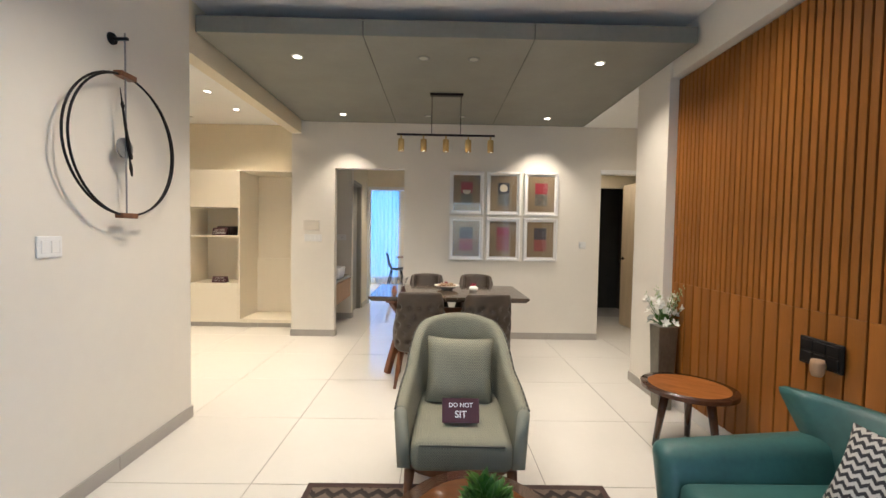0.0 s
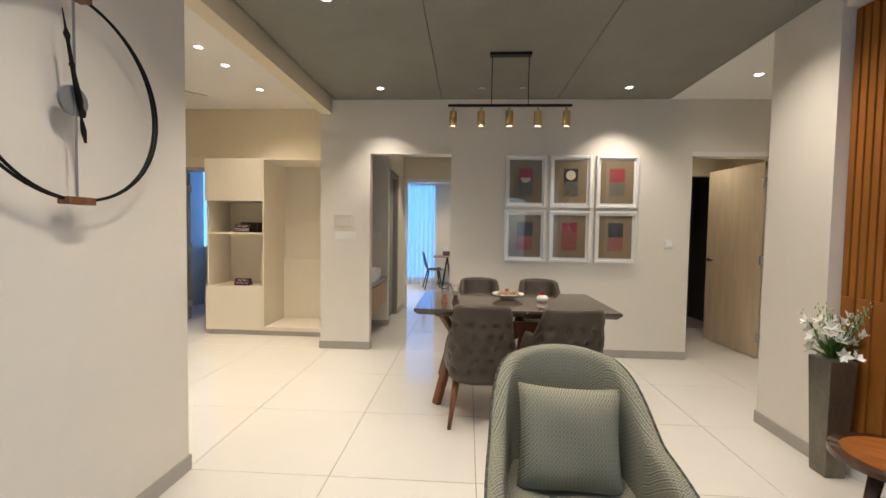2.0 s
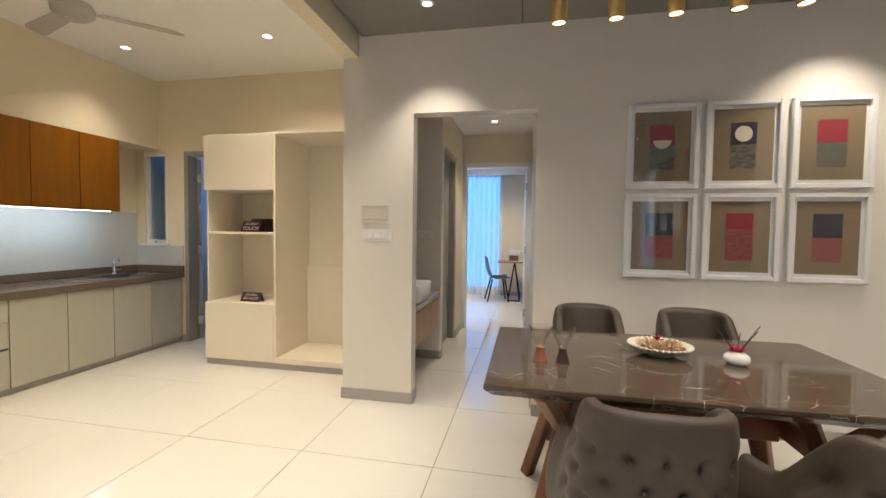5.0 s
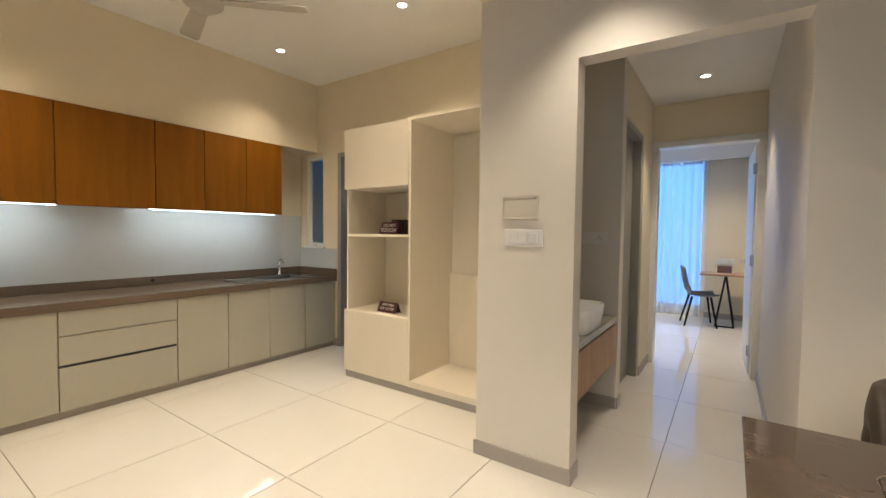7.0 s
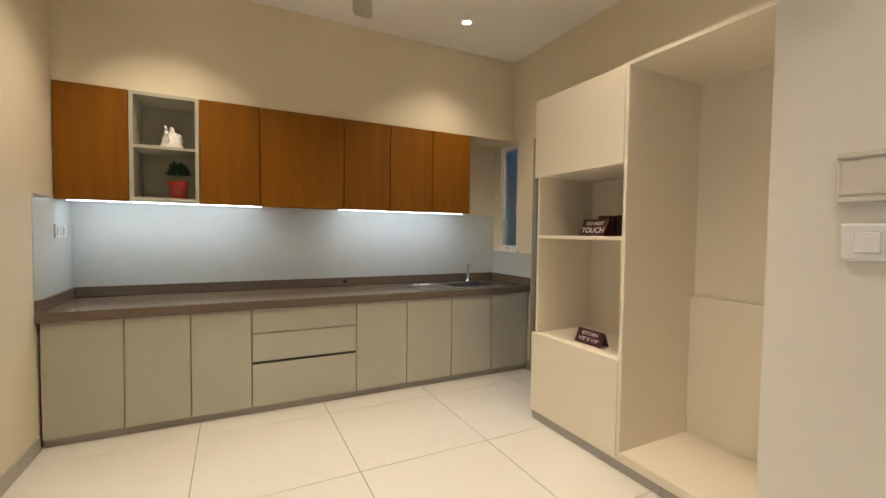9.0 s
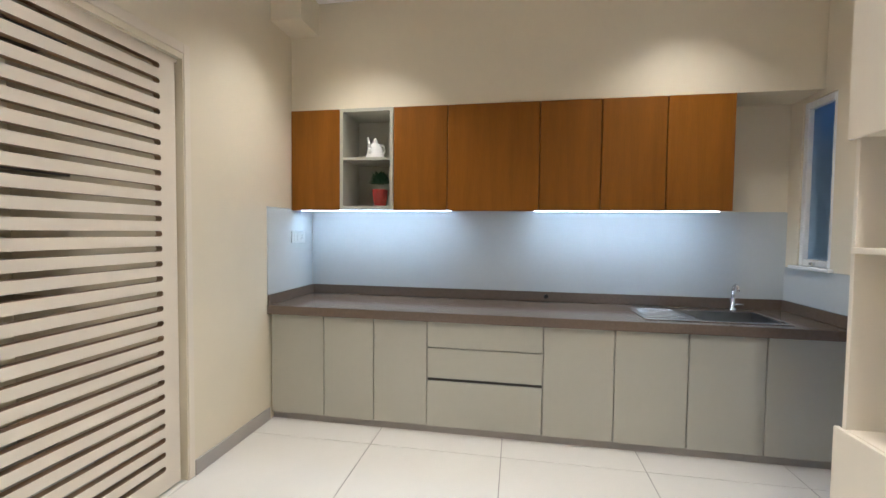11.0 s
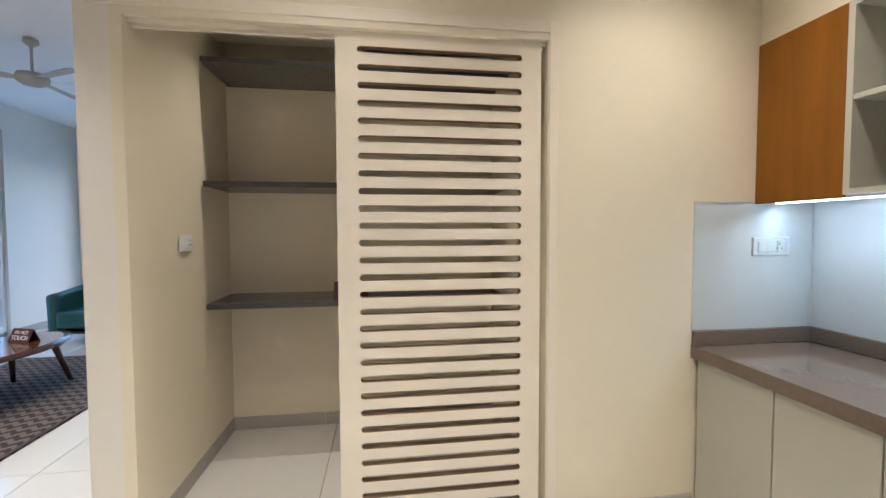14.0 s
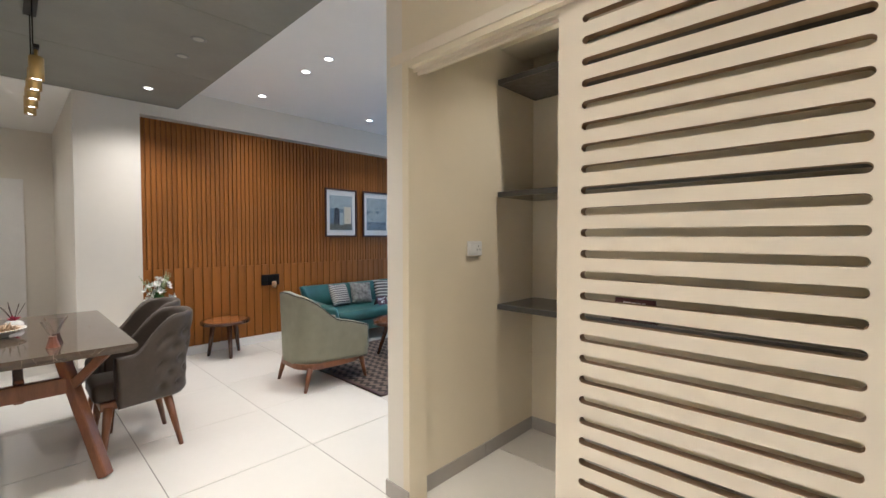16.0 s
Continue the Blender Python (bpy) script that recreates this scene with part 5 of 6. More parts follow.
def tumbler(x, y, mat, label):
    g = thing("glass_cup", x, y, ZT, 0, label, "glass", "cone glasses")
    part("base", lathe([(0, 0), (0.030, 0), (0.029, 0.004), (0.016, 0.048), (0.018, 0.058), (0, 0.059)], 8), mat, g, "faceted wooden foot")
    part("bowl", lathe([(0, 0.0595), (0.014, 0.0595), (0.052, 0.148), (0.0500, 0.148), (0.012, 0.068), (0, 0.067)], 28), CUP, g, "", True).visible_shadow = False


tumbler(-0.432, 4.20, WOODCUP, "clear cone glass on a striped wooden foot")
tumbler(-0.342, 4.182, DARKWOOD, "clear cone glass on a dark wooden foot")

bw = thing("potpourri_bowl", 0.10, 4.42, ZT, 0, "pale lace-edged bowl heaped with dried petals", "bowl")
bw.scale = (0.87, 0.87, 0.87)
bowl = part("bowl", lathe([(0, 0.004), (0.065, 0.0), (0.07, 0.012), (0.10, 0.022), (0.148, 0.05), (0.152, 0.053), (0.146, 0.056), (0.09, 0.032), (0, 0.026)], 40), pm("pale_shell", (0.62, 0.56, 0.46), 0.4, var=0.2, scale=40), bw, smooth=True)
part("petals", leaves(420, (0.125, 0.125, 0.045), 0.036, 12, (0, 0, 0.032), 0.6), CRISP, bw, "dried brown petals")
rim = bmesh.new()
for k in range(36):
    a = k / 36 * 2 * math.pi
    bmesh.ops.create_icosphere(rim, subdivisions=1, radius=0.007, matrix=Matrix.Translation((0.15 * math.cos(a), 0.15 * math.sin(a), 0.052)))
part("beaded_rim", rim, WHITEC, bowl, "white beaded rim", True)
part("red_petal", leaves(7, (0.03, 0.03, 0.03), 0.04, 3, (0.0, 0.01, 0.07)), PRED, bw, "red dried petals")

df = thing("reed_diffuser", 0.378, 4.34, ZT, 0, "round white diffuser with a pink flower and dark reeds", "diffuser")
df.scale = (0.88, 0.88, 0.88)
jar = part("jar", lathe([(0, 0), (0.035, 0), (0.052, 0.014), (0.056, 0.028), (0.05, 0.045), (0.03, 0.058), (0.022, 0.06), (0, 0.06)], 28), WHITEC, df, smooth=True)
part("flower", leaves(46, (0.038, 0.038, 0.026), 0.026, 31, (0, 0, 0.062), 0.7), PINK, jar, "pink paper flower")
for k, (a, l) in enumerate(((20, 0.15), (65, 0.10), (110, 0.13), (160, 0.14), (200, 0.16), (300, 0.14))):
    part("reed", rod((0, 0, 0.05), (l * 0.75 * math.cos(radians(a)), l * 0.75 * math.sin(radians(a)) * 0.7, 0.07 + l * 0.75), 0.0022, n=6), DARKWOOD, jar)


# ---- kitchen ----
XF = -4.36                                   # face of the base doors
EDGES = [3.012, 3.402, 3.754, 4.116, 4.848, 5.266, 5.676, 6.085, 6.488]
for k, (y0, y1) in enumerate(zip(EDGES, EDGES[1:])):
    drawers = k == 3
    c = thing("base_cabinet", XF, (y0 + y1) / 2, 0, 0, "greige lacquered base cabinet with three drawers" if drawers else "greige lacquered base cabinet with a plain door", "cabinet", "kitchen base cabinets")
    w = (y1 - y0) / 2
    part("body", box(-0.60, -0.021, -w + 0.001, w - 0.001, 0.06, 0.735), BASE, c)
    part("kick_plate", box(-0.06, -0.03, -w, w, 0.0, 0.059), SKIRT, c, "grey kick plate")
    if drawers:
        for z0, z1 in ((0.055, 0.352), (0.372, 0.566), (0.574, 0.738)):
            part("drawer", box(-0.019, 0.0, -w + 0.003, w - 0.003, z0, z1, 0.0025), BASE, c)
        part("finger_groove", box(-0.0205, -0.012, -w + 0.003, w - 0.003, 0.352, 0.372), JOINT_AND_DARK, c)
    else:
        part("door", box(-0.019, 0.0, -w + 0.003, w - 0.003, 0.055, 0.738, 0.0025), BASE, c)

wt = tagged(new("worktop"), "brown quartz worktop with a low upstand", "worktop")
SY0, SY1, SX0, SX1 = 5.78, 6.22, -4.80, -4.44    # sink cut-out
for row in ((-4.98, -4.335, 3.0, SY0), (-4.98, -4.335, SY1, 6.498), (-4.98, SX0, SY0, SY1), (SX1, -4.335, SY0, SY1)):
    part("slab", boxes([row + (0.742, 0.800)]), QUARTZ, wt)
part("upstand", boxes([(-4.978, -4.958, 3.022, 6.478, 0.801, 0.872), (-4.978, -4.335, 3.002, 3.022, 0.801, 0.872), (-4.978, -4.335, 6.478, 6.498, 0.801, 0.872)], 0.002), QUARTZ, wt, "matching upstand along the walls")
part("cable_cap", rod((-4.957, 4.90, 0.838), (-4.953, 4.90, 0.838), 0.016, n=18), BLACK, wt, "round black cable cap")

sp = tagged(new("splashback"), "glossy white splashback tiles behind the worktop", "splashback")
part("panel", boxes([(-4.98, -4.972, 3.008, 6.498, 0.873, 1.47)]), SPLASH, sp)
part("panel", boxes([(-4.972, -4.335, 3.0, 3.006, 0.873, 1.47)]), SPLASH, sp)
part("panel", boxes([(-4.972, -4.345, 6.492, 6.5, 0.873, 1.10)]), SPLASH, sp)
part("edge_trim", boxes([(-4.98, -4.968, 3.006, 6.49, 1.47, 1.476), (-4.968, -4.335, 3.0, 3.009, 1.47, 1.476)]), SPLASH, sp)

sk = thing("kitchen_sink", -4.62, 6.0, 0.80, 0, "stainless steel sink with a ribbed drainer", "sink")
part("rim", boxes([(-0.20, 0.20, 0.235, 0.25, 0.0005, 0.006), (-0.20, 0.20, -0.55, -0.235, 0.0005, 0.006), (-0.20, -0.175, -0.235, 0.235, 0.0005, 0.006), (0.175, 0.20, -0.235, 0.235, 0.0005, 0.006)], 0.002), STEEL, sk)
# Bowl steel is darker than the rim's: the recess shade sits in its colour.
part("bowl", boxes([(-0.175, 0.175, -0.215, 0.215, -0.19, -0.185), (-0.178, -0.174, -0.215, 0.215, -0.19, 0.004), (0.174, 0.178, -0.215, 0.215, -0.19, 0.004), (-0.175, 0.175, -0.218, -0.214, -0.19, 0.004), (-0.175, 0.175, 0.214, 0.218, -0.19, 0.004)]), pm("shaded_bowl_steel", (0.22, 0.22, 0.22), 0.35, metal=1.0, var=0.1, scale=20), sk, "steel bowl, recess shade put into its darker colour")
for k in range(7):
    part("drainer_rib", box(-0.15 + k * 0.046, -0.135 + k * 0.046, -0.52, -0.29, 0.006, 0.010, 0.002), STEEL, sk)
part("waste", rod((0, 0, -0.184), (0, 0, -0.18), 0.045, 0.04, 20), CHROME, sk)

tp = thing("kitchen_tap", -4.91, 6.15, 0.80, 0, "chrome pillar tap with a short curved spout", "tap")
tp.scale = (0.85, 0.85, 0.82)
part("base", lathe([(0.03, 0), (0.03, 0.012), (0.017, 0.02), (0.016, 0.10), (0, 0.10)], 18), CHROME, tp, smooth=True)
tub = bmesh.new()
pts = [Vector((0, 0, 0.09)), Vector((0, 0, 0.17)), Vector((0.015, 0, 0.20)), Vector((0.045, 0, 0.215)), Vector((0.075, 0, 0.20)), Vector((0.085, 0, 0.165))]
for a, b in zip(pts, pts[1:]):
    rod(a, b, 0.0115, n=12, bm=tub)
part("spout", tub, CHROME, tp, smooth=True)
part("lever", rod((0.0, 0.02, 0.045), (0.06, 0.05, 0.055), 0.010, 0.007), CHROME, tp)

# Wall cabinets.
UE = [3.003, 3.391, 3.794, 4.188, 4.817, 5.213, 5.614, 6.011]
for k, (y0, y1) in enumerate(zip(UE, UE[1:])):
    w = (y1 - y0) / 2
    if k == 1:
        c = thing("open_cabinet", -4.655, (y0 + y1) / 2, 1.478, 0, "pale grey open wall cabinet with one shelf", "cabinet")
        for name, row in (("side", (-0.318, 0.012, -w + 0.001, -w + 0.024, 0, 0.722)), ("side", (-0.318, 0.012, w - 0.024, w - 0.001, 0, 0.722)), ("bottom", (-0.318, 0.012, -w + 0.024, w - 0.024, 0, 0.022)), ("top", (-0.318, 0.012, -w + 0.024, w - 0.024, 0.70, 0.722)), ("back", (-0.318, -0.306, -w + 0.024, w - 0.024, 0.022, 0.70))):
            part(name, boxes([row]), BASE, c)
        part("shelf", box(-0.306, 0.008, -w + 0.024, w - 0.024, 0.352, 0.372, 0.001), BASE, c)
        continue
    c = thing("wall_cabinet", -4.655, (y0 + y1) / 2, 1.478, 0, "orange-brown veneered kitchen wall cabinet", "cabinet", "kitchen wall cabinets")
    part("body", box(-0.318, -0.012, -w + 0.001, w - 0.001, 0.0, 0.722), WOODB, c)
    part("door", box(-0.010, 0.008, -w + 0.003, w - 0.003, -0.012, 0.722, 0.002), WOODC, c)
for y0, y1 in ((3.05, 4.205), (4.79, 5.965)):
    l = thing("led_strip", -4.72, (y0 + y1) / 2, 1.465, 0, "lit cool white strip light under the wall cabinets", "strip light", "under-cabinet strip lights")
    n = (y1 - y0) / 2
    part("channel", box(-0.012, 0.012, -n, n, 0.004, 0.012), PLASTIC, l)
    part("tube", box(-0.006, 0.006, -n, n, -0.002, 0.0035, 0.002), LEDON, l, "glowing diffuser")
    area((-4.735, (y0 + y1) / 2, 1.455), (-4.80, (y0 + y1) / 2, 1.20), y1 - y0, 0.02, 3.2, (0.84, 0.95, 1.0))

te = thing("teapot_figure", -4.76, 3.62, 1.851, 48, "white ceramic teapot on the upper shelf", "teapot")
te.scale = (1.0, 1.0, 1.28)
part("pot", lathe([(0, 0), (0.072, 0), (0.075, 0.006), (0.062, 0.03), (0.055, 0.06), (0.04, 0.085), (0.018, 0.095), (0.02, 0.10), (0.012, 0.118), (0.008, 0.122), (0, 0.125)], 24), WHITEC, te, smooth=True)
spt = bmesh.new()
pts = [Vector((0.02, -0.045, 0.03)), Vector((0.025, -0.062, 0.06)), Vector((0.025, -0.066, 0.09)), Vector((0.03, -0.078, 0.115))]
for k, (a, b) in enumerate(zip(pts, pts[1:])):
    rod(a, b, 0.016 - 0.003 * k, 0.013 - 0.003 * k, 10, spt)
part("spout", spt, WHITEC, te, smooth=True)
hnd = bmesh.new()
pts = [Vector((0, 0.04, 0.09)), Vector((0, 0.072, 0.085)), Vector((0, 0.082, 0.055)), Vector((0, 0.056, 0.025))]
for a, b in zip(pts, pts[1:]):
    rod(a, b, 0.007, n=8, bm=hnd)
part("grip", hnd, WHITEC, te, smooth=True)
pot_plant("shelf_plant", -4.76, 3.66, 1.501, REDC, DLEAF, 0.062, 0.125, "dark green bushy plant in a red pot", 17, 460, 0.82, 0.03, 1.36)

# Tall unit with open niches and the empty fridge bay.
tu = tagged(new("tall_unit"), "tall cream laminate unit with open niches and an empty fridge bay", "cabinet")
YF, YB = 5.862, 6.49
X0, XM, X1 = -3.515, -2.785, -1.895
for a, b in ((X0 + 0.01, -3.40), (-3.397, -2.52), (-2.517, X1)):
    part("plinth_tile", box(a, b, YF + 0.008, YB, 0.0, 0.058, 0.001), SKIRT, tu, "greige plinth tile")
part("side", boxes([(X0 + 0.012, X0 + 0.03, YF + 0.018, YB, 0.06, 2.185)]), CREAML, tu)
part("divider", boxes([(XM, XM + 0.022, YF - 0.002, YB, 0.06, 2.195)], 0.001), CREAML, tu)
part("side", boxes([(X1 - 0.018, X1, YF - 0.002, YB, 0.06, 2.195)]), CREAML, tu)
part("back", boxes([(X0 + 0.03, XM, YB - 0.12, YB - 0.11, 0.607, 1.67), (XM + 0.022, X1 - 0.018, YB - 0.02, YB - 0.008, 0.11, 2.175)]), CREAML, tu)
part("back_step", boxes([(XM + 0.022, X1 - 0.018, YB - 0.06, YB - 0.021, 0.1085, 0.93)], 0.002), CREAML, tu, "lower back board")
part("top", boxes([(X0 + 0.03, XM, YF + 0.018, YB, 2.167, 2.185), (XM + 0.022, X1 - 0.018, YF - 0.002, YB, 2.175, 2.195)]), CREAML, tu)
part("bay_floor", boxes([(XM + 0.022, X1 - 0.018, YF - 0.002, YB, 0.0585, 0.108)], 0.002), CREAML, tu)
part("shelf", boxes([(X0 + 0.03, XM, YF + 0.004, YB - 0.12, 1.255, 1.277)], 0.002), CREAML, tu)
part("shelf", boxes([(X0 + 0.03, XM, YF + 0.018, YB - 0.12, 0.588, 0.606)], 0.002), CREAML, tu)
part("shelf", boxes([(X0 + 0.03, XM, YF + 0.018, YB - 0.12, 1.672, 1.69)], 0.002), CREAML, tu)
part("cabinet_door", box(X0, XM - 0.003, YF - 0.004, YF + 0.015, 1.668, 2.187, 0.002), CREAML, tu)
part("cabinet_door", box(X0, XM - 0.003, YF - 0.004, YF + 0.015, 0.062, 0.606, 0.002), CREAML, tu)

tent_card(-3.12, 6.03, 1.278, 0, 0.20, 0.105, [("DO NOT", 0.034, 0.72), ("TOUCH", 0.05, 0.32)], "maroon folded card reading DO NOT TOUCH")
tent_card(-3.10, 5.99, 0.607, 0, 0.21, 0.085, [("KITCHEN", 0.03, 0.72), ("10'6\" X 11'6\"", 0.03, 0.34)], "maroon folded card reading KITCHEN and its size")
for dx in (-0.075, 0.075):
    j = thing("ribbed_jar", -3.10 + dx, 6.20, 1.278, 0, "ribbed dark brown wooden jar", "jar", "jars in the niche")
    for k in range(9):
        a = k / 9 * 2 * math.pi
        part("stave", rod((0.045 * math.cos(a), 0.045 * math.sin(a), 0), (0.052 * math.cos(a), 0.052 * math.sin(a), 0.13), 0.017, 0.018, 10), DARKWOOD, j, smooth=True)
    part("core", rod((0, 0, 0.001), (0, 0, 0.12), 0.042, 0.045, 18), DARKWOOD, j)

# Things on the utility balcony.
ub = thing("utility_bin", -3.75, 6.95, 0, 0, "dark bin on the utility balcony", "bin")
part("body", lathe([(0, 0), (0.13, 0), (0.16, 0.33), (0.165, 0.34), (0.15, 0.34), (0, 0.33)], 24), BLACK, ub, smooth=True)

# ---- store ----
ld = thing("sliding_door", -3.155, 2.975, 0, 0, "cream slotted sliding door half across the store", "door")


def slotted(w, h, t, slots, s_w, s_h, z_first, pitch):
    """A panel with round-ended slots cut through it, one above the other."""
    bm = bmesh.new()
    edge = []
    n = 8

    def ring_points(zc):
        st, out = [], []
        half = s_w / 2 - s_h / 2
        for side, a0 in ((1, -90), (-1, 90)):
            for k in range(n + 1):
                a = radians(a0 + 180 * k / n)
                x, z = side * half + s_h / 2 * math.cos(a), s_h / 2 * math.sin(a)
                st.append((x, zc + z))
                f = k / n
                if f < 0.25:
                    o = (side * half + (w / 2 - half) * side * f / 0.25, zc - side * pitch / 2)
                elif f > 0.75:
                    o = (side * half + (w / 2 - half) * side * (1 - f) / 0.25, zc + side * pitch / 2)
                else:
                    o = (side * w / 2, zc + side * pitch * (f - 0.5) * 2)
                out.append(o)
        return st, out
    for k in range(slots):
        st, out = ring_points(z_first + k * pitch)
        m = len(st)
        fr = [[bm.verts.new((x, y, z)) for x, z in pts] for pts, y in ((st, 0), (out, 0), (st, -t), (out, -t))]
        for i in range(m):
            j = (i + 1) % m
            bm.faces.new((fr[0][i], fr[0][j], fr[1][j], fr[1][i]))
            bm.faces.new((fr[2][i], fr[3][i], fr[3][j], fr[2][j]))
            bm.faces.new((fr[0][i], fr[2][i], fr[2][j], fr[0][j])).material_index = 1
            if abs(out[i][0]) > w / 2 - 1e-6 and abs(out[j][0]) > w / 2 - 1e-6:
                bm.faces.new((fr[1][i], fr[1][j], fr[3][j], fr[3][i]))
    lo, hi = z_first - pitch / 2, z_first + (slots - 0.5) * pitch
    box(-w / 2, w / 2, -t, 0, 0.012, lo, bm=bm)
    box(-w / 2, w / 2, -t, 0, hi, h, bm=bm)
    return bm


# The slot walls are a darker brown than the door face.
part("panel", slotted(0.885, 2.175, 0.035, 28, 0.708, 0.027, 2.096 - 27 * 0.0730, 0.0730), DOORP, ld).data.materials.append(pm("brown_slot_edge", (0.28, 0.19, 0.11), 0.8, var=0.2, scale=30))

for z, k in ((2.29, 0), (1.60, 1), (0.90, 2)):
    s = thing("store_shelf", -2.78, 1.812, z, 0, "polished grey stone shelf built into the store", "shelf", "store shelves")
    part("board", box(-0.895, 0.88, 0, 0.418, 0, 0.03, 0.001), SHELFG, s)
    part("front_edge", box(-0.895, 0.88, 0.4185, 0.426, -0.002, 0.031, 0.002), pm("dark_stone_edge", (0.055, 0.054, 0.052), 0.3, var=0.2, scale=25), s, "dark polished front edge")
tent_card(-2.70, 2.15, 0.931, 178, 0.20, 0.105, [("STORE", 0.038, 0.70), ("3'6\" X 5'9\"", 0.034, 0.32)], "maroon folded card reading STORE and its size")

# ---- passage and bedroom ----
vn2 = thing("vanity_unit", -1.57, 6.03, 0, 0, "wall-hung oak vanity with a grey stone top", "vanity")
part("body", box(-0.21, 0.195, -0.49, 0.50, 0.36, 0.655, 0.002), OAK, vn2)
for k in range(3):
    part("door", box(0.196, 0.214, -0.49 + k * 0.33, -0.163 + k * 0.33, 0.362, 0.640, 0.002), OAK, vn2)
part("top", box(-0.215, 0.222, -0.505, 0.515, 0.66, 0.70, 0.003), pm("grey_stone_top", (0.36, 0.34, 0.31), 0.2, var=0.15, scale=20), vn2, "grey stone top")
bs = thing("wash_basin", -1.535, 5.945, 0.701, 0, "white rectangular countertop basin", "basin")
bb = bmesh.new()
rs = []
for hx, hy, z in ((0.168, 0.198, 0.0), (0.176, 0.207, 0.008), (0.190, 0.224, 0.148), (0.184, 0.218, 0.151), (0.178, 0.212, 0.147), (0.155, 0.19, 0.05), (0.10, 0.14, 0.03)):
    rs.append([bb.verts.new((x, y, z)) for x, y in oval(hx, hy, 40, power=8)])
for a, b in zip(rs, rs[1:]):
    for k in range(40):
        bb.faces.new((a[k], a[(k + 1) % 40], b[(k + 1) % 40], b[k]))
bb.faces.new(rs[0][::-1])
bb.faces.new(rs[-1])
part("bowl", bb, WHITEC, bs, smooth=True)

# Sheer curtain with soft folds.
SHEER = bpy.data.materials.new("sheer_voile")
SHEER.use_nodes = True
nt, p = nodes_of(SHEER)
tr, df2, ad = nt.nodes.new("ShaderNodeBsdfTranslucent"), nt.nodes.new("ShaderNodeBsdfTransparent"), nt.nodes.new("ShaderNodeMixShader")
tr.inputs[0].default_value = (0.85, 0.88, 0.9, 1)
ad.inputs[0].default_value = 0.45
nt.links.new(tr.outputs[0], ad.inputs[1])
nt.links.new(df2.outputs[0], ad.inputs[2])
nt.links.new(ad.outputs[0], nt.nodes["Material Output"].inputs[0])
cr = thing("curtain", -2.1, 10.98, 0, 0, "sheer white floor-length curtain with soft folds", "curtain")
cb = bmesh.new()
cols = []
for k in range(141):
    x = -1.05 + 2.1 * k / 140
    cols.append([cb.verts.new((x + 0.01 * math.sin(k * 0.7), 0.035 * math.sin(k * 0.9) * (0.6 + 0.4 * (1 - j / 6)) + 0.012 * math.sin(k * 0.37), 0.02 + 2.44 * j / 6)) for j in range(7)])
for a, b in zip(cols, cols[1:]):
    for j in range(6):
        cb.faces.new((a[j], b[j], b[j + 1], a[j + 1]))
part("cloth", cb, SHEER, cr, smooth=True)
part("track", box(-1.1, 1.1, -0.02, 0.02, 2.46, 2.49), WHITEP, cr)
structure("pelmet_bedroom", boxes([(-4.0, 1.0, 10.80, 10.88, 2.45, 2.85)]), CEIL, "white bulkhead in front of the curtain")

dk = thing("desk", -0.62, 10.64, 0, 0, "slim wooden desk on black trestle legs", "desk")
part("top", box(-0.42, 0.60, -0.27, 0.27, 0.725, 0.752, 0.003), OAK, dk)
for sx in (-0.10, 0.44):
    for a, b in (((sx, -0.05, 0.725), (sx - 0.11, -0.25, 0)), ((sx, -0.05, 0.725), (sx + 0.11, -0.25, 0)), ((sx, 0.15, 0.725), (sx - 0.11, 0.25, 0)), ((sx, 0.15, 0.725), (sx + 0.11, 0.25, 0))):
        part("leg", beam(a, b, 0.02, 0.02, 0.003), BLACK, dk)
    part("foot_bar", box(sx - 0.115, sx + 0.115, -0.26, -0.24, 0.0, 0.02, 0.002), BLACK, dk)
tent_card(-0.74, 10.72, 0.753, 0, 0.18, 0.10, [], "maroon folded card on the desk")

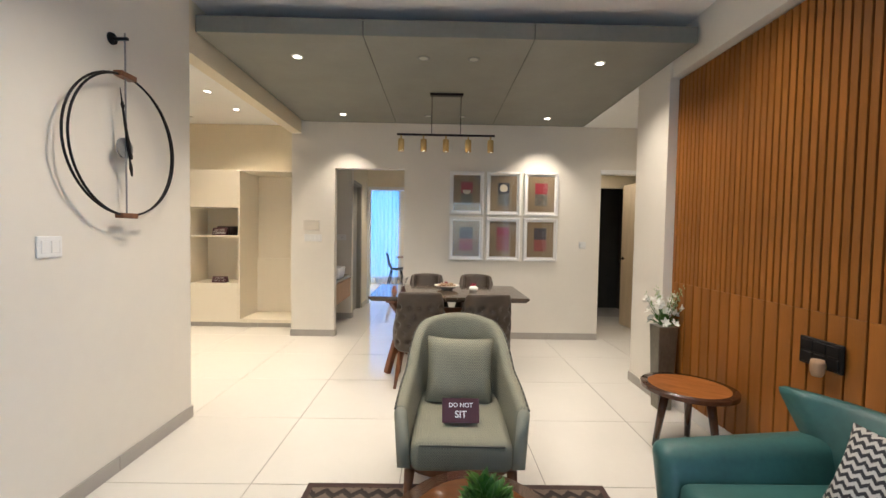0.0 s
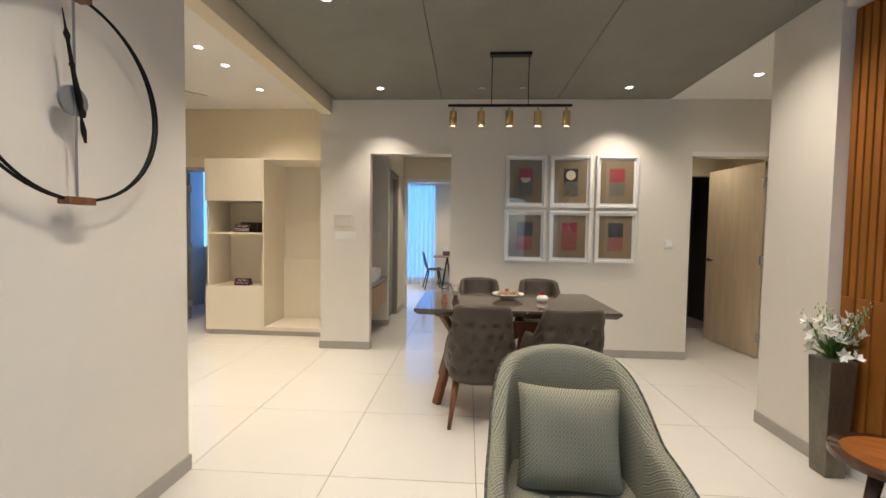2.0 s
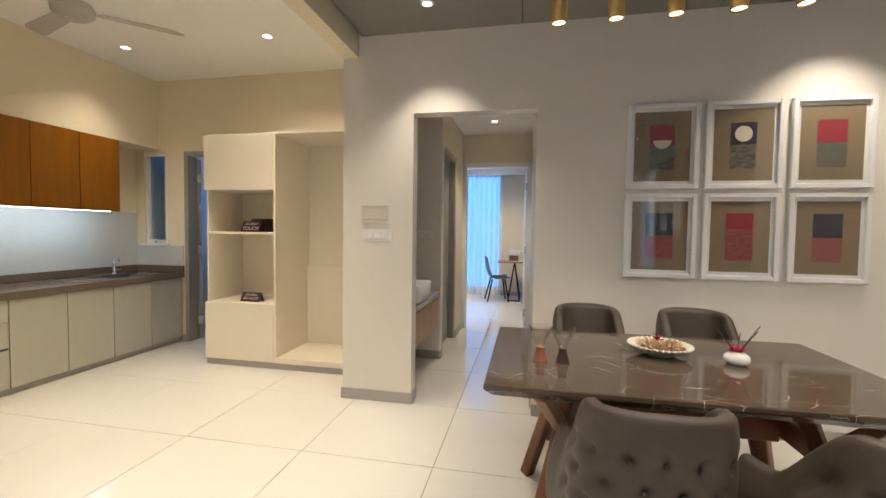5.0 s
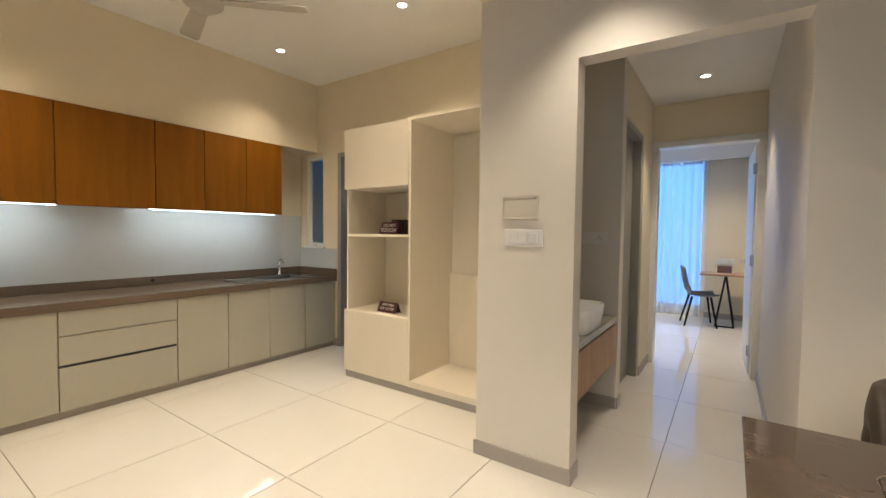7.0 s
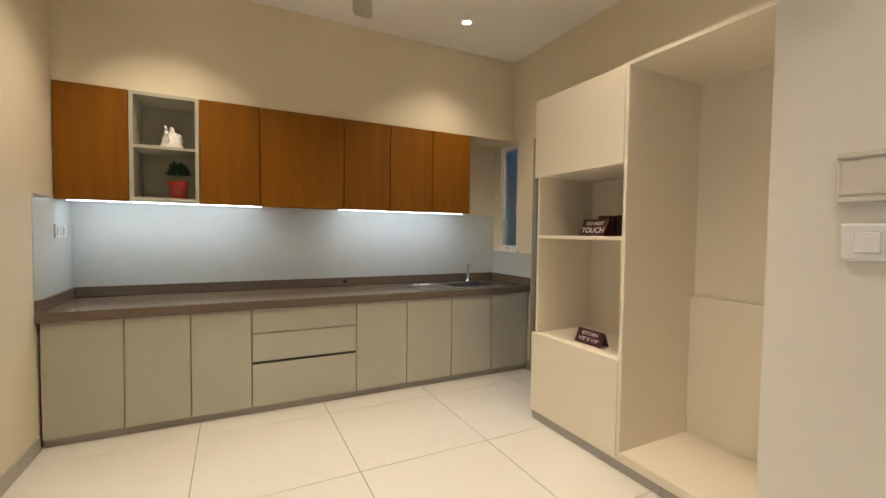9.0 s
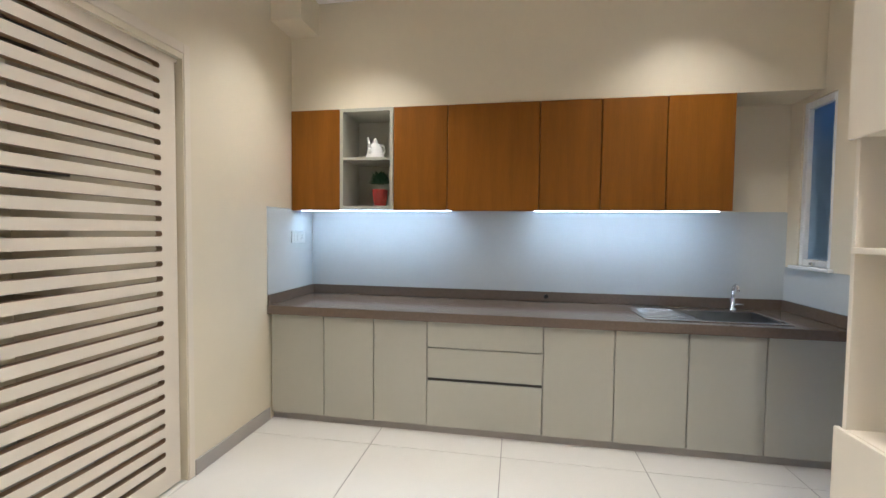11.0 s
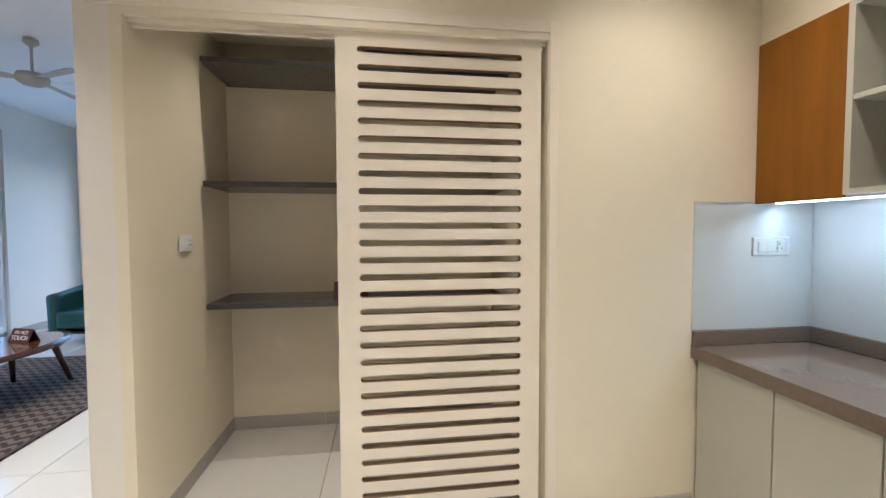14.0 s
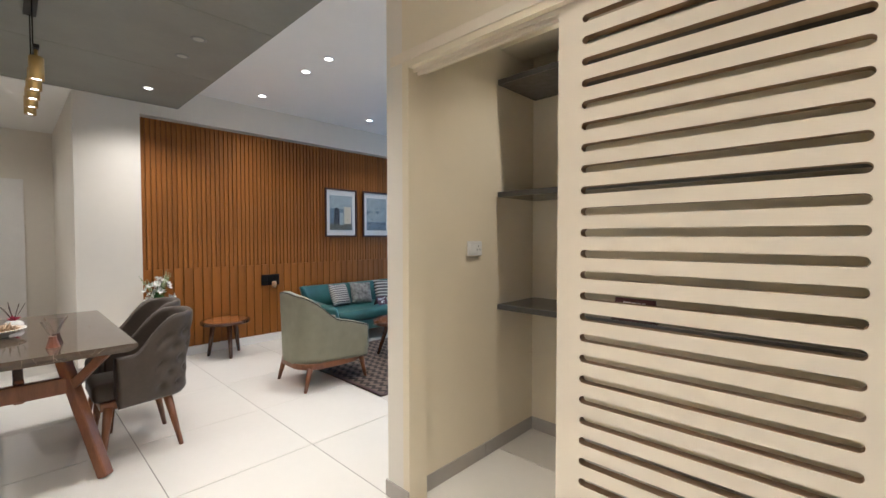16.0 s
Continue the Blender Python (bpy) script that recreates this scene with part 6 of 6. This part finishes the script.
sc = thing("shell_chair", -1.04, 10.40, 0, -78, "grey plastic shell chair on dark legs", "chair")
cs = bmesh.new()
prof = [(0.22, 0.44), (0.12, 0.425), (-0.02, 0.42), (-0.12, 0.44), (-0.18, 0.52), (-0.21, 0.64), (-0.235, 0.78), (-0.25, 0.86)]
rows = []
for k, (y, z) in enumerate(prof):
    row = []
    for j in range(11):
        u = 2 * j / 10 - 1
        wv = 0.225 - 0.05 * max(0, (k - 5) / 2)
        row.append(cs.verts.new((u * wv, y + (0.05 * u * u if k > 3 else 0), z + (0.045 * u ** 4 if k < 5 else -0.03 * u ** 4))))
    rows.append(row)
for a, b in zip(rows, rows[1:]):
    for j in range(10):
        cs.faces.new((a[j], a[j + 1], b[j + 1], b[j]))
bmesh.ops.solidify(cs, geom=list(cs.faces), thickness=0.008)
part("shell", cs, GREYPL, sc, "moulded grey seat and back", True)
for sx in (-1, 1):
    for y0, y1 in ((-0.10, -0.20), (0.13, 0.20)):
        part("leg", rod((sx * 0.13, y0, 0.425), (sx * 0.21, y1, 0), 0.017, 0.012), BLACK, sc)

# ---- floor tiles, last ----
fr = structure("floor", boxes([(-5.1, 4.42, -2.72, 11.22, -0.15, -0.004)]), GROUT, "glossy off-white floor of large square tiles")
PX, PY, TX, TY = -0.982, 2.205, 0.795, 0.80
tile = bpy.data.meshes.new("tile")
bm = box(-TX / 2 + 0.0022, TX / 2 - 0.0022, -TY / 2 + 0.0022, TY / 2 - 0.0022, -0.004, 0.0, 0.0012)
bm.to_mesh(tile)
bm.free()
tile.materials.append(TILE)
spaces = ((-1.80, 1.95, -2.6, 5.5), (-4.9, -1.80, 2.9, 6.6), (-3.7, -1.85, 1.8, 3.0), (-1.8, -0.40, 5.4, 8.0), (-4.0, 1.0, 8.0, 11.1), (1.9, 4.3, 3.9, 6.8), (-4.9, -3.2, 6.6, 7.9))
for i in range(-6, 8):
    for j in range(-7, 12):
        x0, y0 = PX + i * TX, PY + j * TY
        if any(x0 + TX > a and x0 < b and y0 + TY > c and y0 < d for a, b, c, d in spaces):
            ob = new("tile", tile)
            ob.parent = fr
            ob.location = (x0 + TX / 2, y0 + TY / 2, 0)
